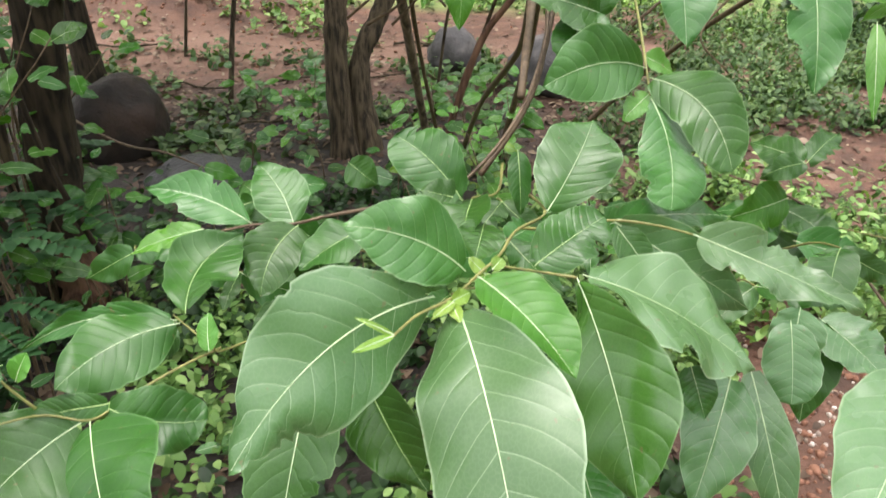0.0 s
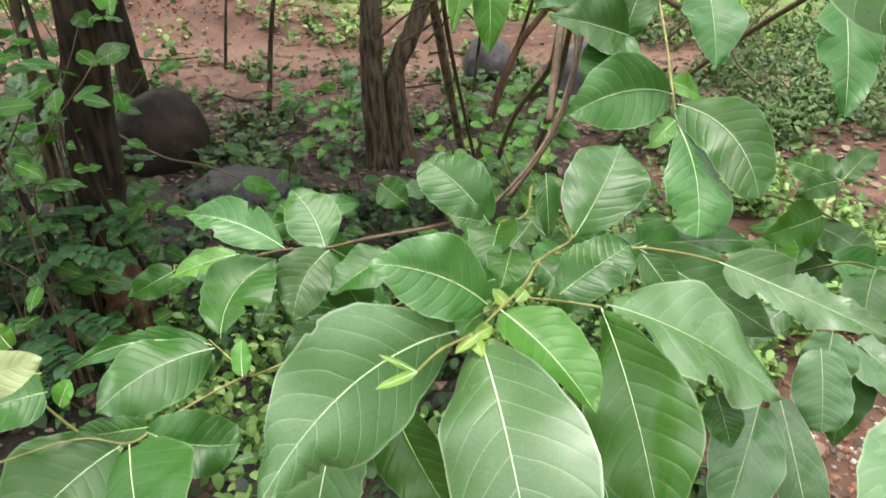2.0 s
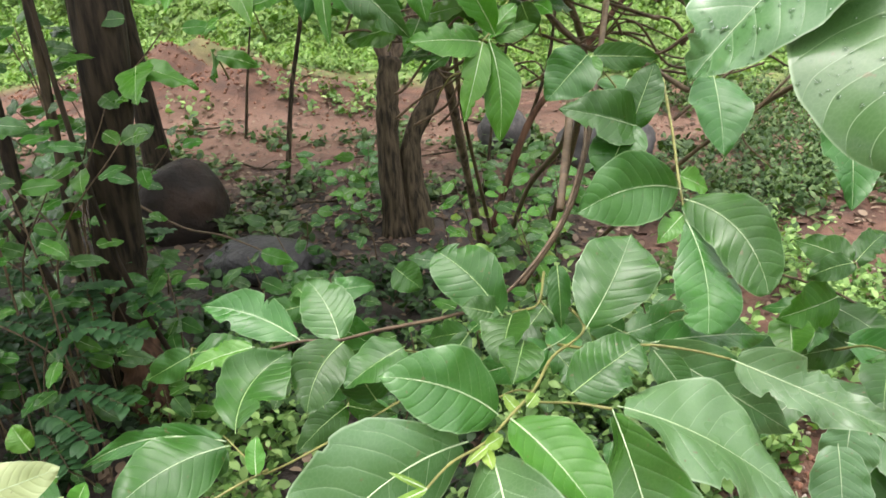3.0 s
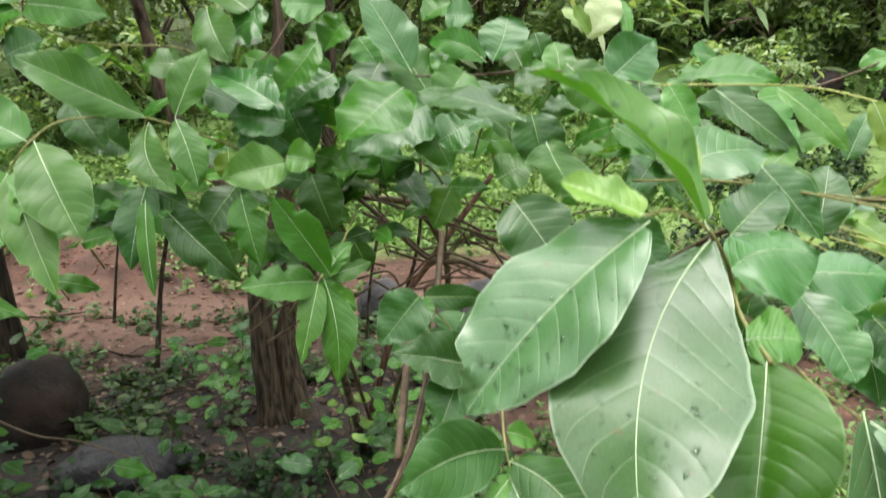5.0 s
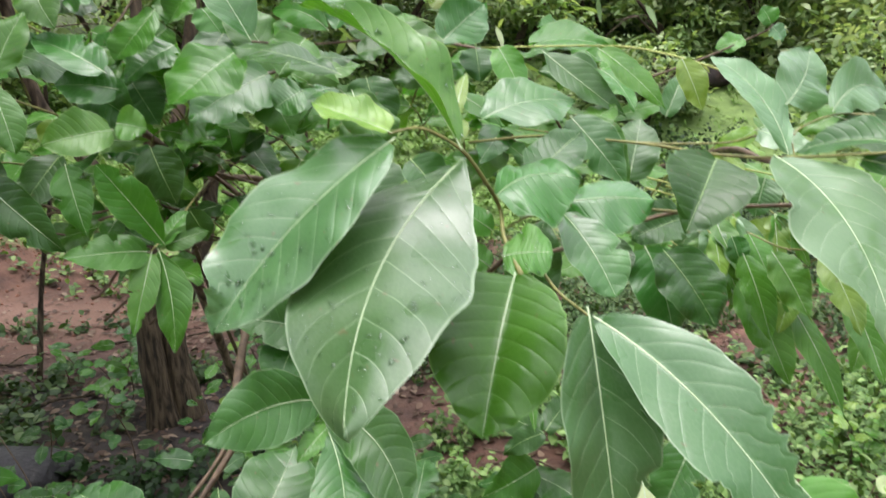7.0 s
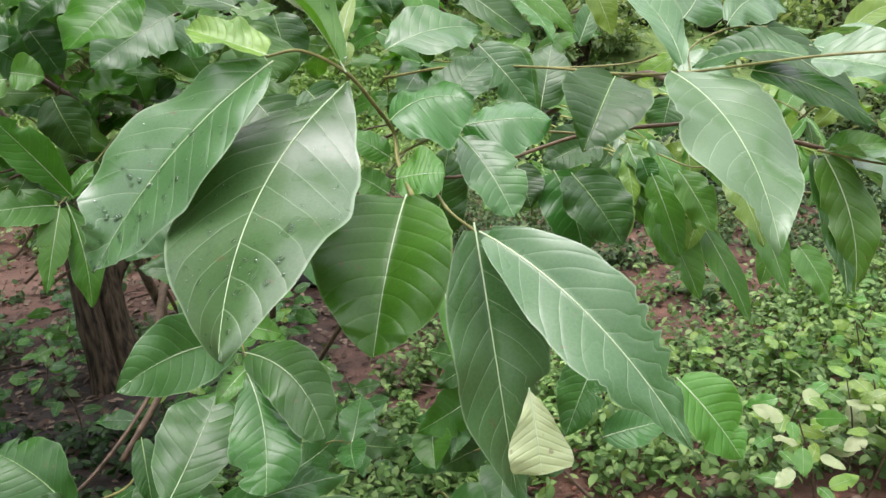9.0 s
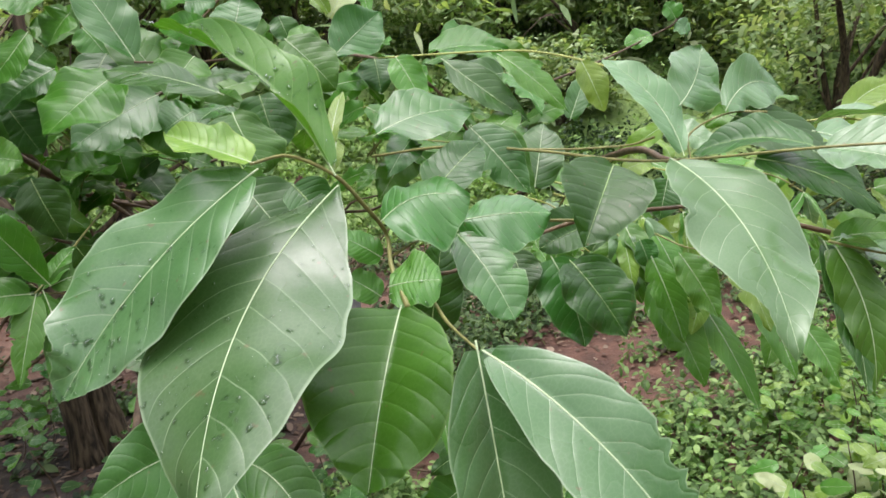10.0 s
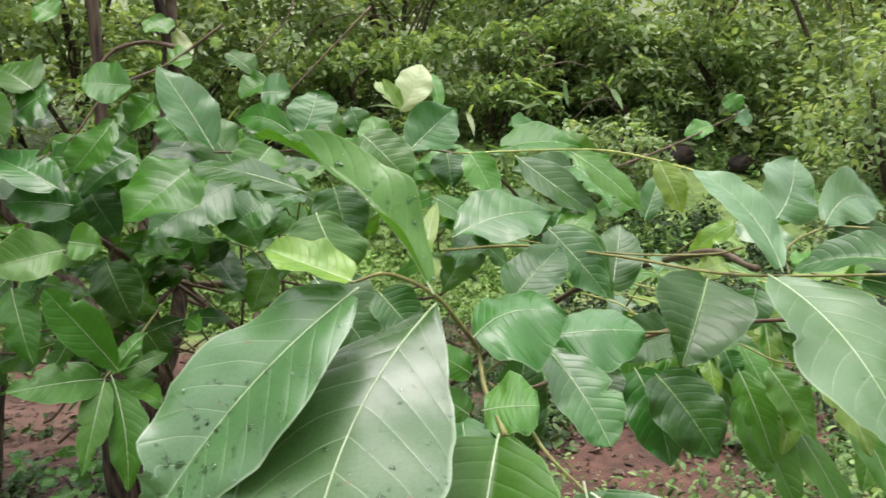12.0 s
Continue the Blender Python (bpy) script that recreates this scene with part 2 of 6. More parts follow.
def ground_material():
    """Damp red soil with sand, crumbs and dark litter; thin green where the grass begins."""
    m, n, l, b = nodes_of("ground_soil")
    big, mid, fine = tex(n, l, 0.9, 5), tex(n, l, 6, 6), tex(n, l, 60, 5)
    soil = ramp(n, [(0.3, (0.045, 0.021, 0.012)), (0.5, (0.105, 0.047, 0.027)), (0.68, (0.165, 0.082, 0.050))])
    l.new(mid.outputs[0], soil.inputs[0])
    c = n.new("ShaderNodeTexCoord")
    s = n.new("ShaderNodeSeparateXYZ")
    l.new(c.outputs["Object"], s.inputs[0])

    def band(lo0, lo1, hi0, hi1, axis=1, wob=1.2):
        v = mathn(n, l, "ADD", s.outputs[axis], mathn(n, l, "MULTIPLY", mathn(n, l, "SUBTRACT", big.outputs[0], 0.5), wob))
        r1, r2 = n.new("ShaderNodeMapRange"), n.new("ShaderNodeMapRange")
        r1.inputs[1].default_value, r1.inputs[2].default_value = lo0, lo1
        r2.inputs[1].default_value, r2.inputs[2].default_value = hi1, hi0
        l.new(v, r1.inputs[0])
        l.new(v, r2.inputs[0])
        return mathn(n, l, "MULTIPLY", r1.outputs[0], r2.outputs[0])

    sand = ramp(n, [(0.3, (0.138, 0.070, 0.044)), (0.7, (0.245, 0.143, 0.098))])
    l.new(fine.outputs[0], sand.inputs[0])
    col = mixc(n, l, band(4.6, 5.1, 5.5, 5.9), soil.outputs[0], sand.outputs[0])
    # damp humus, its near-black also holding the shade under shrub and trees
    humus_shade = ramp(n, [(0.32, (0.010, 0.007, 0.005)), (0.55, (0.026, 0.017, 0.011)), (0.75, (0.070, 0.042, 0.028))])
    l.new(mid.outputs[0], humus_shade.inputs[0])
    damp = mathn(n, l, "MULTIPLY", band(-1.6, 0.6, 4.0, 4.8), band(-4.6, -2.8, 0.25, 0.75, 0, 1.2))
    col = mixc(n, l, damp, col, humus_shade.outputs[0])
    grass = ramp(n, [(0.3, (0.09, 0.16, 0.035)), (0.7, (0.22, 0.34, 0.09))])
    l.new(mid.outputs[0], grass.inputs[0])
    col = mixc(n, l, band(6.6, 7.3, 900, 999), col, grass.outputs[0])
    # ground below the wood: darker green, with the trees' shade in the colour
    shade = ramp(n, [(0.3, (0.06, 0.09, 0.028)), (0.7, (0.14, 0.19, 0.06))])
    l.new(mid.outputs[0], shade.inputs[0])
    col = mixc(n, l, band(12.5, 14.0, 900, 999), col, shade.outputs[0])
    col = mixc(n, l, mathn(n, l, "MULTIPLY", fine.outputs[0], 0.5), col, (0.06, 0.036, 0.025), "MULTIPLY")
    l.new(col, b.inputs["Base Color"])
    b.inputs["Roughness"].default_value = 0.85
    bp = n.new("ShaderNodeBump")
    bp.inputs["Strength"].default_value, bp.inputs["Distance"].default_value = 0.7, 0.03
    l.new(mathn(n, l, "ADD", mid.outputs[0], mathn(n, l, "MULTIPLY", fine.outputs[0], 0.4)), bp.inputs["Height"])
    l.new(bp.outputs[0], b.inputs["Normal"])
    return m


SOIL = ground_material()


# ---- building helpers ----
def mesh_from(name, verts, faces, mats, slots=None, smooth=True):
    me = bpy.data.meshes.new(name)
    me.from_pydata([tuple(v) for v in verts], [], faces)
    for m in mats if isinstance(mats, (list, tuple)) else [mats]:
        me.materials.append(m)
    if slots is not None:
        me.polygons.foreach_set("material_index", slots)
    if smooth:
        me.polygons.foreach_set("use_smooth", [True] * len(me.polygons))
    me.update()
    return me


def part(name, me, parent, label=""):
    ob = new(name, me)
    ob.parent = parent
    return tagged(ob, label)


def thing(name, at, label, category, group="", kind=""):
    ob = new(name)
    ob.location = at
    ob.empty_display_size = 0.05
    return tagged(ob, label, category, group, kind)


def smooth_line(pts, steps=5):
    """A Catmull-Rom line through the points."""
    p = [Vector(q) for q in pts]
    p = [2 * p[0] - p[1]] + p + [2 * p[-1] - p[-2]]
    out = []
    for i in range(1, len(p) - 2):
        for k in range(steps):
            t = k / steps
            a, b, c, d = p[i - 1], p[i], p[i + 1], p[i + 2]
            out.append(0.5 * (2 * b + (c - a) * t + (2 * a - 5 * b + 4 * c - d) * t * t + (3 * b - a - 3 * c + d) * t ** 3))
    return out + [p[-2]]


def tube(pts, r0, r1, sides=8, rough=0.12, steps=5, seed=0, flare=0.0):
    """Verts and faces of a tapered, slightly knobbly limb along a line."""
    rnd = random.Random(seed)
    line = smooth_line(pts, steps)
    V, Fs = [], []
    side = None
    for i, c in enumerate(line):
        d = (line[min(i + 1, len(line) - 1)] - line[max(i - 1, 0)]).normalized()
        side = d.orthogonal().normalized() if side is None else (side - side.dot(d) * d).normalized()
        up = d.cross(side)
        k = i / (len(line) - 1)
        r = r0 + (r1 - r0) * k + flare * max(0.0, 1 - k * 5) ** 2
        r *= 1 + rnd.uniform(-rough, rough)
        for j in range(sides):
            a = 2 * math.pi * j / sides
            rr = r * (1 + rough * 0.8 * math.sin(a * 3 + i * 0.35 + seed))
            V.append(c + rr * (math.cos(a) * side + math.sin(a) * up))
    for i in range(len(line) - 1):
        for j in range(sides):
            k = (j + 1) % sides
            Fs.append((i * sides + j, i * sides + k, (i + 1) * sides + k, (i + 1) * sides + j))
    Fs.append(tuple(reversed(range(sides))))
    Fs.append(tuple(range((len(line) - 1) * sides, len(line) * sides)))
    return V, Fs


# ---- the large-leaved shrub ----
shrub = thing("shrub", (0.25, 2.0, 0.0), "wet large-leaved green shrub with insect-eaten leaves on thin twigs", "shrub")
FACE = Vector((-0.1, -0.68, 0.73)).normalized()
leaf_count = [0]
WET = []


class Heap:
    """Many inner leaves and twigs of one branch, joined into one mesh."""

    def __init__(self):
        self.V, self.F, self.S, self.UV = [], [], [], []

    def add(self, V, Fs, slots, UV):
        k = len(self.V)
        self.V += V
        self.F += [tuple(i + k for i in f) for f in Fs]
        self.S += slots
        self.UV += UV


def with_uv(me, UV):
    layer = me.uv_layers.new(name="blade")
    at = np.empty(len(me.loops), dtype=np.int32)
    me.loops.foreach_get("vertex_index", at)
    layer.data.foreach_set("uv", np.array(UV, dtype=np.float32)[at].ravel())
    return me


def twig(branch, r0, r1, *pts, dry=0, lime=0, heap=None):
    V, Fs = tube(pts, r0, r1, 6, 0.10, 6, len(pts))
    if heap:
        return heap.add(V, Fs, [len(BLADE) + 2] * len(Fs), [(0, 0)] * len(V))
    mat = TWIG if dry else TWIG_LIME if lime else TWIG_GREEN if r1 <= 0.0023 else TWIG_RED if r1 < 0.0028 else TWIG
    return part("twig", mesh_from("twig", V, Fs, mat), branch)


def leaf(branch, base, tip, width, roll=0, arch=0.055, bend=0.0, fold=None, p=0.60, q=0.72, wear=-1, wavy=1, tone=-1, wet=0, up=0.0, twist=None, eaten=(), heap=None):
    """One leaf from its stalk's end to its tip: blade with side-veined relief, raised midrib, waved and eaten margin."""
    leaf_count[0] += 1
    rnd = random.Random(leaf_count[0] * 7 + 3)
    base, tip = Vector(base), Vector(tip)
    a = tip - base
    L = a.length
    a.normalize()
    free = fold is None
    fold = rnd.uniform(0.10, 0.42) if free else fold
    twist = rnd.uniform(-16, 16) if twist is None else twist
    if wear < 0:
        wear = rnd.choice((0, 0, 1, 2)) if L > 0.06 and not eaten else 0
    face = FACE.lerp(Vector((0, 0, 1)), up)
    n = (face - face.dot(a) * a).normalized()
    n = Matrix.Rotation(radians(roll + (rnd.uniform(-15, 15) if free else 0)), 3, a) @ n
    s = a.cross(n)
    big = L > 0.07
    if L > 0.1 and q >= 0.55:
        p, q = p + 0.05, q + 0.14
    if q > 0.62:
        q += 0.10
    NU, NV = (64, 8) if L > 0.1 else (40, 6) if big else (20, 4)
    top = (p / (p + q)) ** p * (q / (p + q)) ** q
    bites = list(eaten)
    for _ in range(wear):
        u0, sg0 = rnd.uniform(0.25, 0.97), rnd.choice((-1, 1))
        bites.append((u0, sg0, rnd.uniform(0.02, 0.055), rnd.uniform(0.15, 0.5)))
        bites.append((u0 + rnd.uniform(-0.06, 0.06), sg0, rnd.uniform(0.015, 0.03), rnd.uniform(0.15, 0.4)))
    ph = [rnd.uniform(0, 6.28) for _ in range(6)]
    quilt = (rnd.uniform(0.001, 0.003) if tone in (4, 6, 7) else rnd.uniform(0.0015, 0.0048)) * width
    V, UV = [], []

    def spine(u):
        return base + a * (L * u) + n * (arch * L * 4 * u * (1 - u)) + s * (bend * L * 4 * u * (1 - u))

    def half(u, sg):
        w = max(u, 1e-5) ** p * max(1 - u, 1e-5) ** q / top
        w *= 1 + 0.035 * math.sin(ph[0] + sg + u * 9) + 0.015 * math.sin(ph[1] * sg + u * 31)
        tooth = abs(math.sin(ph[3] + sg + u * 21 + 1.3 * math.sin(u * 11 + ph[0])))
        w *= 1 - 0.022 * tooth * min(1, 3 * u) * min(1, 4 * (1 - u))
        if wear > 1:
            w *= 1 - 0.045 * (wear - 1) * abs(math.sin(ph[2] + sg * 2 + u * 27 + 2 * math.sin(u * 13))) * min(1, u * 2)
        for bu, bs, bw, bd in bites:
            if bs == sg and abs(u - bu) < bw:
                w *= 1 - bd * (1 - ((u - bu) / bw) ** 2) ** 0.3 * (0.72 + 0.28 * math.sin(u * 190 + bu * 50) * math.sin(u * 83))
        return width / 2 * w

    for i in range(NU + 1):
        u = 0.035 + 0.965 * i / NU
        c = spine(u)
        tw = radians(twist) * (u - 0.5) * 2
        st, nt = s * math.cos(tw) + n * math.sin(tw), n * math.cos(tw) - s * math.sin(tw)
        for j in range(-NV, NV + 1):
            v = j / NV
            sg = 1 if v > 0 else -1
            h = half(u, sg)
            edge = abs(v) ** 2
            lift = fold * abs(v) * h * (1 if u < 0.9 else 0.6)
            lift -= 0.16 * h * edge * (0.6 + 0.5 * math.sin(ph[3] + sg))
            lift += wavy * 0.042 * width * edge * math.sin(ph[4] + sg * 1.3 + u * (13 + 3 * sg))
            lift += wavy * 0.012 * width * abs(v) * math.sin(ph[5] + sg + u * 27)
            lift += 0.018 * width * (math.sin(ph[1] + 5.5 * u + 2.2 * v) - math.sin(ph[1] + 5.5 * u))
            lift += 0.010 * width * (math.sin(ph[2] + 9 * u - 3.1 * v) - math.sin(ph[2] + 9 * u))
            # the blade bulges between its side veins
            span = 0.15 + 0.85 * max(4 * u * (1 - u), 0.02) ** 0.6
            lift += quilt * math.sin(2 * math.pi * (u * 10.0 - span * (1.55 * abs(v) + 0.75 * abs(v) ** 3) + 0.2)) * abs(v) * (1.15 - abs(v))
            V.append(c + st * (v * h) + nt * lift)
            UV.append((u, 0.5 + v / 2))
    row = 2 * NV + 1
    Fs, slots = [], []
    for i in range(NU):
        for j in range(2 * NV):
            k = i * row + j
            Fs.append((k, k + 1, k + row + 1, k + row))
            slots.append(0)
    # midrib and stalk, round and tapering
    k0, sides = len(V), 5
    for i in range(NU + 1):
        u = 0.985 * i / NU
        c = spine(u)
        r = (0.0019 * L + 0.00032) * (1 - 0.84 * u)
        for j in range(sides):
            t = 2 * math.pi * j / sides
            V.append(c + s * (r * 1.15 * math.cos(t)) + n * (r * 0.8 * math.sin(t) + r * 0.25))
            UV.append((u, 0.5))
    for i in range(NU):
        for j in range(sides):
            b0, b1 = k0 + i * sides + j, k0 + i * sides + (j + 1) % sides
            Fs.append((b0, b1, b1 + sides, b0 + sides))
            slots.append(1)
    # tone: -1 usual green, 0 darker with shade in it, 1 fresh, 2 young, 3 pale underside, 4 rain-wet, 5 lush, 6 pale
    # and 7 paler with sky sheen in the colour
    kind = {-1: 1, 0: 0, 1: 2, 2: 3, 3: 4, 4: 5, 5: 6, 6: 7, 7: 8}[tone]
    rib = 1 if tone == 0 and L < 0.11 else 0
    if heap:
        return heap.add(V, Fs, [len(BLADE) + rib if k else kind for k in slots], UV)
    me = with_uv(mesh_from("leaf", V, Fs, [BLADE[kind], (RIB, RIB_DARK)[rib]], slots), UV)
    label = ("dark green leaf, partly shade in its colour", "", "fresh bright green leaf", "small yellow-green young leaf", "pale leaf showing its underside", "rain-wet glossy green leaf", "", "pale grey-green leaf, sky sheen in its colour", "glossy wet leaf, sky sheen also in its colour")[kind]
    ob = part("leaf", me, branch, label)
    if wet:
        WET.append(ob)
    return ob


def main_branch(label, r0, r1, *pts):
    V, Fs = tube(pts, r0, r1, 8, 0.12, 6, len(pts))
    return part("branch", mesh_from("branch", V, Fs, TWIG), shrub, label)


shrub_m = Matrix.Translation((-0.25, -2.0, 0.0))
lower = main_branch("brown lower branch", 0.010, 0.005, (0.02, 3.3, 0.0), (0.10, 2.6, 0.55), (0.16, 1.8, 0.95), (0.13, 1.2, 1.20), (0.10, 0.95, 1.12))
near = main_branch("brown right-hand branch", 0.009, 0.0035, (0.35, 3.2, 0.0), (0.62, 2.4, 0.75), (0.80, 1.7, 1.20), (0.78, 1.1, 1.38), (0.72, 0.85, 1.40))
middle = main_branch("brown upright branch", 0.012, 0.006, (0.20, 3.3, 0.0), (0.28, 2.6, 0.85), (0.18, 1.9, 1.25), (0.02, 1.68, 1.34), (-0.10, 1.6, 1.45))
stem_up = main_branch("upright lichen-flecked stem", 0.017, 0.012, (-0.06, 3.1, 0.0), (-0.14, 2.6, 0.8), (-0.18, 2.25, 1.25), (-0.165, 2.13, 1.55), (-0.15, 2.12, 1.8), (-0.13, 2.1, 2.4))
stem_up.data.materials[0] = BARK_GREY
side = main_branch("brown side branch", 0.009, 0.0045, (-0.02, 3.25, 0.0), (-0.12, 2.6, 0.85), (-0.10, 1.9, 1.35), (-0.12, 1.55, 1.50))

# ---- leaves of the shrub ----

# the lower branch
leaf(lower, (0.030, 0.493, 1.149), (-0.046, 0.471, 1.193), 0.057, arch=.084, bend=.065, fold=.26, p=.85, q=.87, twist=-9, wear=0, tone=-1)
leaf(lower, (0.010, 0.474, 1.141), (-0.097, 0.357, 1.101), 0.086, roll=-33, arch=.065, bend=.13, fold=.08, p=.81, q=.76, twist=-11, wear=0, tone=6, eaten=((0.8, -1, .09, .4), (0.92, -1, .04, .45), (0.88, 1, .04, .3), (0.5, 1, .02, .12)))
leaf(lower, (0.025, 0.478, 1.131), (0.062, 0.306, 1.057), 0.096, roll=14, arch=.109, bend=-.056, fold=.05, p=.73, q=.51, twist=-3, wear=0, tone=6)
leaf(lower, (0.038, 0.500, 1.141), (0.098, 0.432, 1.109), 0.053, roll=-30, bend=-.02, fold=.45, p=.89, q=.83, twist=11, wear=0, tone=5)
leaf(lower, (0.124, 0.581, 1.094), (0.273, 0.568, 1.012), 0.120, roll=-40, arch=.01, bend=-.089, fold=.19, p=.88, q=.76, twist=-18, wear=0, tone=7, eaten=((0.55, 1, .04, .4), (0.61, 1, .025, .3), (0.9, 1, .03, .3)))
leaf(lower, (0.120, 0.580, 1.092), (0.150, 0.434, 1.001), 0.093, roll=40, arch=.038, bend=-.06, fold=.04, p=1.0, q=.66, twist=14, wear=0, tone=4)
leaf(lower, (0.233, 0.659, 1.090), (0.373, 0.609, 1.044), 0.056, arch=.02, wear=4, wavy=2.5, tone=7, fold=.3, up=.3)
leaf(lower, (0.164, 0.678, 1.094), (0.298, 0.657, 1.012), 0.063, wear=1, tone=6)
leaf(lower, (0.168, 0.687, 1.089), (0.294, 0.739, 1.068), 0.045, wear=2, wavy=2, tone=-1)
leaf(lower, (0.169, 0.675, 1.089), (0.204, 0.650, 1.046), 0.033, tone=-1)
leaf(lower, (0.089, 0.605, 1.088), (0.150, 0.643, 1.115), 0.053, p=.5, q=.45, tone=0)
leaf(lower, (0.117, 0.769, 1.055), (0.176, 0.876, 1.119), 0.090, arch=.04, bend=.03, fold=.13, p=.93, q=.57, up=-.25, twist=0, wear=0, tone=-1)
leaf(lower, (0.030, 0.795, 1.056), (-0.044, 0.853, 1.107), 0.069, p=.55, q=.45, bend=.06, tone=0)
leaf(lower, (0.032, 0.800, 1.054), (-0.015, 0.794, 1.068), 0.037, tone=0, up=-.5)
leaf(lower, (0.213, 0.785, 1.173), (0.216, 0.676, 1.105), 0.066, roll=-17, arch=.036, bend=-.053, fold=.15, p=1.0, q=.52, up=-.25, twist=3, wear=0, tone=-1, eaten=((0.82, 1, .06, .35), (0.5, -1, .03, .3)))
leaf(lower, (0.213, 0.800, 1.189), (0.275, 0.706, 1.130), 0.062, roll=9, arch=.06, bend=-.14, fold=.26, p=.60, q=.49, up=-.25, twist=8, wear=0, tone=-1)
leaf(lower, (0.211, 0.813, 1.195), (0.101, 0.747, 1.194), 0.072, roll=-20, arch=.062, bend=.092, fold=.28, p=.84, q=.67, up=-.25, twist=-9, wear=0, tone=-1)
leaf(lower, (0.215, 0.801, 1.173), (0.181, 0.758, 1.159), 0.026, tone=1, wear=2)
leaf(lower, (0.217, 0.849, 1.197), (0.252, 0.861, 1.176), 0.031, tone=1)
leaf(lower, (-0.192, 0.771, 1.038), (-0.308, 0.794, 1.067), 0.055, roll=9, arch=.044, bend=.065, fold=.33, p=1.0, q=.91, twist=0, wear=1, tone=-1, eaten=((0.42, 1, .05, .4), (0.66, -1, .04, .45)))
leaf(lower, (-0.148, 0.773, 1.036), (-0.196, 0.837, 1.078), 0.062, roll=13, arch=.042, bend=.062, fold=.12, p=.79, q=.77, twist=5, wear=0, tone=-1)
leaf(lower, (-0.142, 0.769, 1.038), (-0.170, 0.694, 0.996), 0.062, tone=0, bend=.1, up=-.5)
leaf(lower, (-0.229, 0.649, 1.005), (-0.193, 0.742, 1.042), 0.083, roll=-12, arch=.036, bend=-.155, fold=.28, p=.86, q=.79, up=-.3, twist=-22, wear=1, tone=0)
leaf(lower, (-0.234, 0.745, 1.045), (-0.308, 0.728, 1.024), 0.032, wear=4, tone=1, wavy=2)
leaf(lower, (-0.220, 0.613, 1.020), (-0.305, 0.544, 1.000), 0.075, roll=4, bend=.071, fold=-.12, p=1.0, q=.72, twist=0, wear=0, tone=0)
leaf(lower, (-0.230, 0.630, 1.011), (-0.380, 0.625, 0.978), 0.028, bend=.1, wear=4, wavy=2, tone=0)
leaf(lower, (-0.230, 0.627, 1.008), (-0.259, 0.612, 0.985), 0.039, tone=0, up=-.5)
leaf(lower, (-0.187, 0.584, 1.011), (-0.192, 0.610, 1.034), 0.021, tone=1)
leaf(lower, (-0.266, 0.518, 0.991), (-0.193, 0.391, 0.950), 0.112, p=.55, q=.6, arch=.05, tone=0)
leaf(lower, (-0.273, 0.517, 0.990), (-0.332, 0.413, 0.958), 0.098, bend=.05, p=.6, tone=0)
leaf(lower, (-0.259, 0.533, 0.992), (-0.180, 0.538, 0.976), 0.057, bend=.08, p=.6, q=.5, wavy=2, tone=0)
leaf(lower, (-0.254, 0.535, 0.995), (-0.341, 0.548, 0.966), 0.028, tone=0)
leaf(lower, (-0.084, 0.516, 1.044), (-0.104, 0.422, 0.935), 0.071, tone=0, up=-.5)
leaf(lower, (-0.048, 0.533, 1.031), (0.005, 0.472, 0.967), 0.064, tone=0, up=-.5)
leaf(lower, (0.280, 0.624, 0.962), (0.235, 0.542, 0.874), 0.068, tone=6, up=-.3, fold=.25, wear=0)
leaf(lower, (0.297, 0.629, 0.969), (0.322, 0.529, 0.846), 0.046, tone=6, up=-.3, fold=.15, wear=0)
leaf(lower, (0.345, 0.669, 0.992), (0.338, 0.615, 0.935), 0.056, p=.5, q=.42, tone=6, up=.1, fold=.1, wear=0)
leaf(lower, (0.223, 0.579, 1.008), (0.235, 0.555, 0.969), 0.033, tone=-1)
leaf(lower, (0.406, 0.771, 0.941), (0.388, 0.734, 0.883), 0.062, tone=6)
leaf(lower, (0.448, 0.808, 0.902), (0.426, 0.742, 0.800), 0.067, tone=0, up=-.5)
leaf(lower, (0.337, 0.471, 1.090), (0.258, 0.370, 1.030), 0.078, wear=0, tone=7, fold=.1, up=.3, eaten=((0.35, -1, .06, .75), (0.42, -1, .04, .5), (0.97, 1, .02, .3)))
leaf(lower, (0.451, 0.808, 0.902), (0.505, 0.741, 0.867), 0.079, tone=6)
leaf(lower, (0.529, 1.115, 0.913), (0.427, 1.067, 0.902), 0.077, tone=5, up=-.5)
leaf(lower, (0.456, 1.095, 0.888), (0.439, 1.019, 0.862), 0.062, tone=5, up=-.5)
leaf(lower, (0.513, 1.035, 0.882), (0.621, 1.022, 0.853), 0.063, tone=-1)
leaf(lower, (-0.073, 0.752, 1.043), (-0.132, 0.710, 1.018), 0.056, tone=0)
leaf(lower, (-0.132, 1.068, 0.985), (-0.090, 1.052, 0.957), 0.050, tone=0, up=-.5)
leaf(lower, (0.125, 0.520, 0.960), (0.142, 0.470, 0.916), 0.052, tone=-1)
leaf(lower, (0.211, 0.584, 0.847), (0.240, 0.530, 0.797), 0.059, tone=0)
leaf(lower, (0.172, 0.529, 0.933), (0.124, 0.506, 0.900), 0.030, tone=0)
leaf(lower, (0.041, 0.810, 1.051), (0.030, 0.730, 1.037), 0.056, tone=0, up=-.5)
leaf(lower, (0.092, 0.860, 1.089), (0.096, 0.821, 1.026), 0.029, tone=0, up=-.5)
leaf(lower, (0.053, 0.761, 1.047), (0.041, 0.686, 1.041), 0.047, tone=0, up=-.5)
leaf(lower, (-0.324, 0.429, 1.117), (-0.271, 0.460, 1.123), 0.035, tone=3, up=-.9, fold=.1, wear=0)
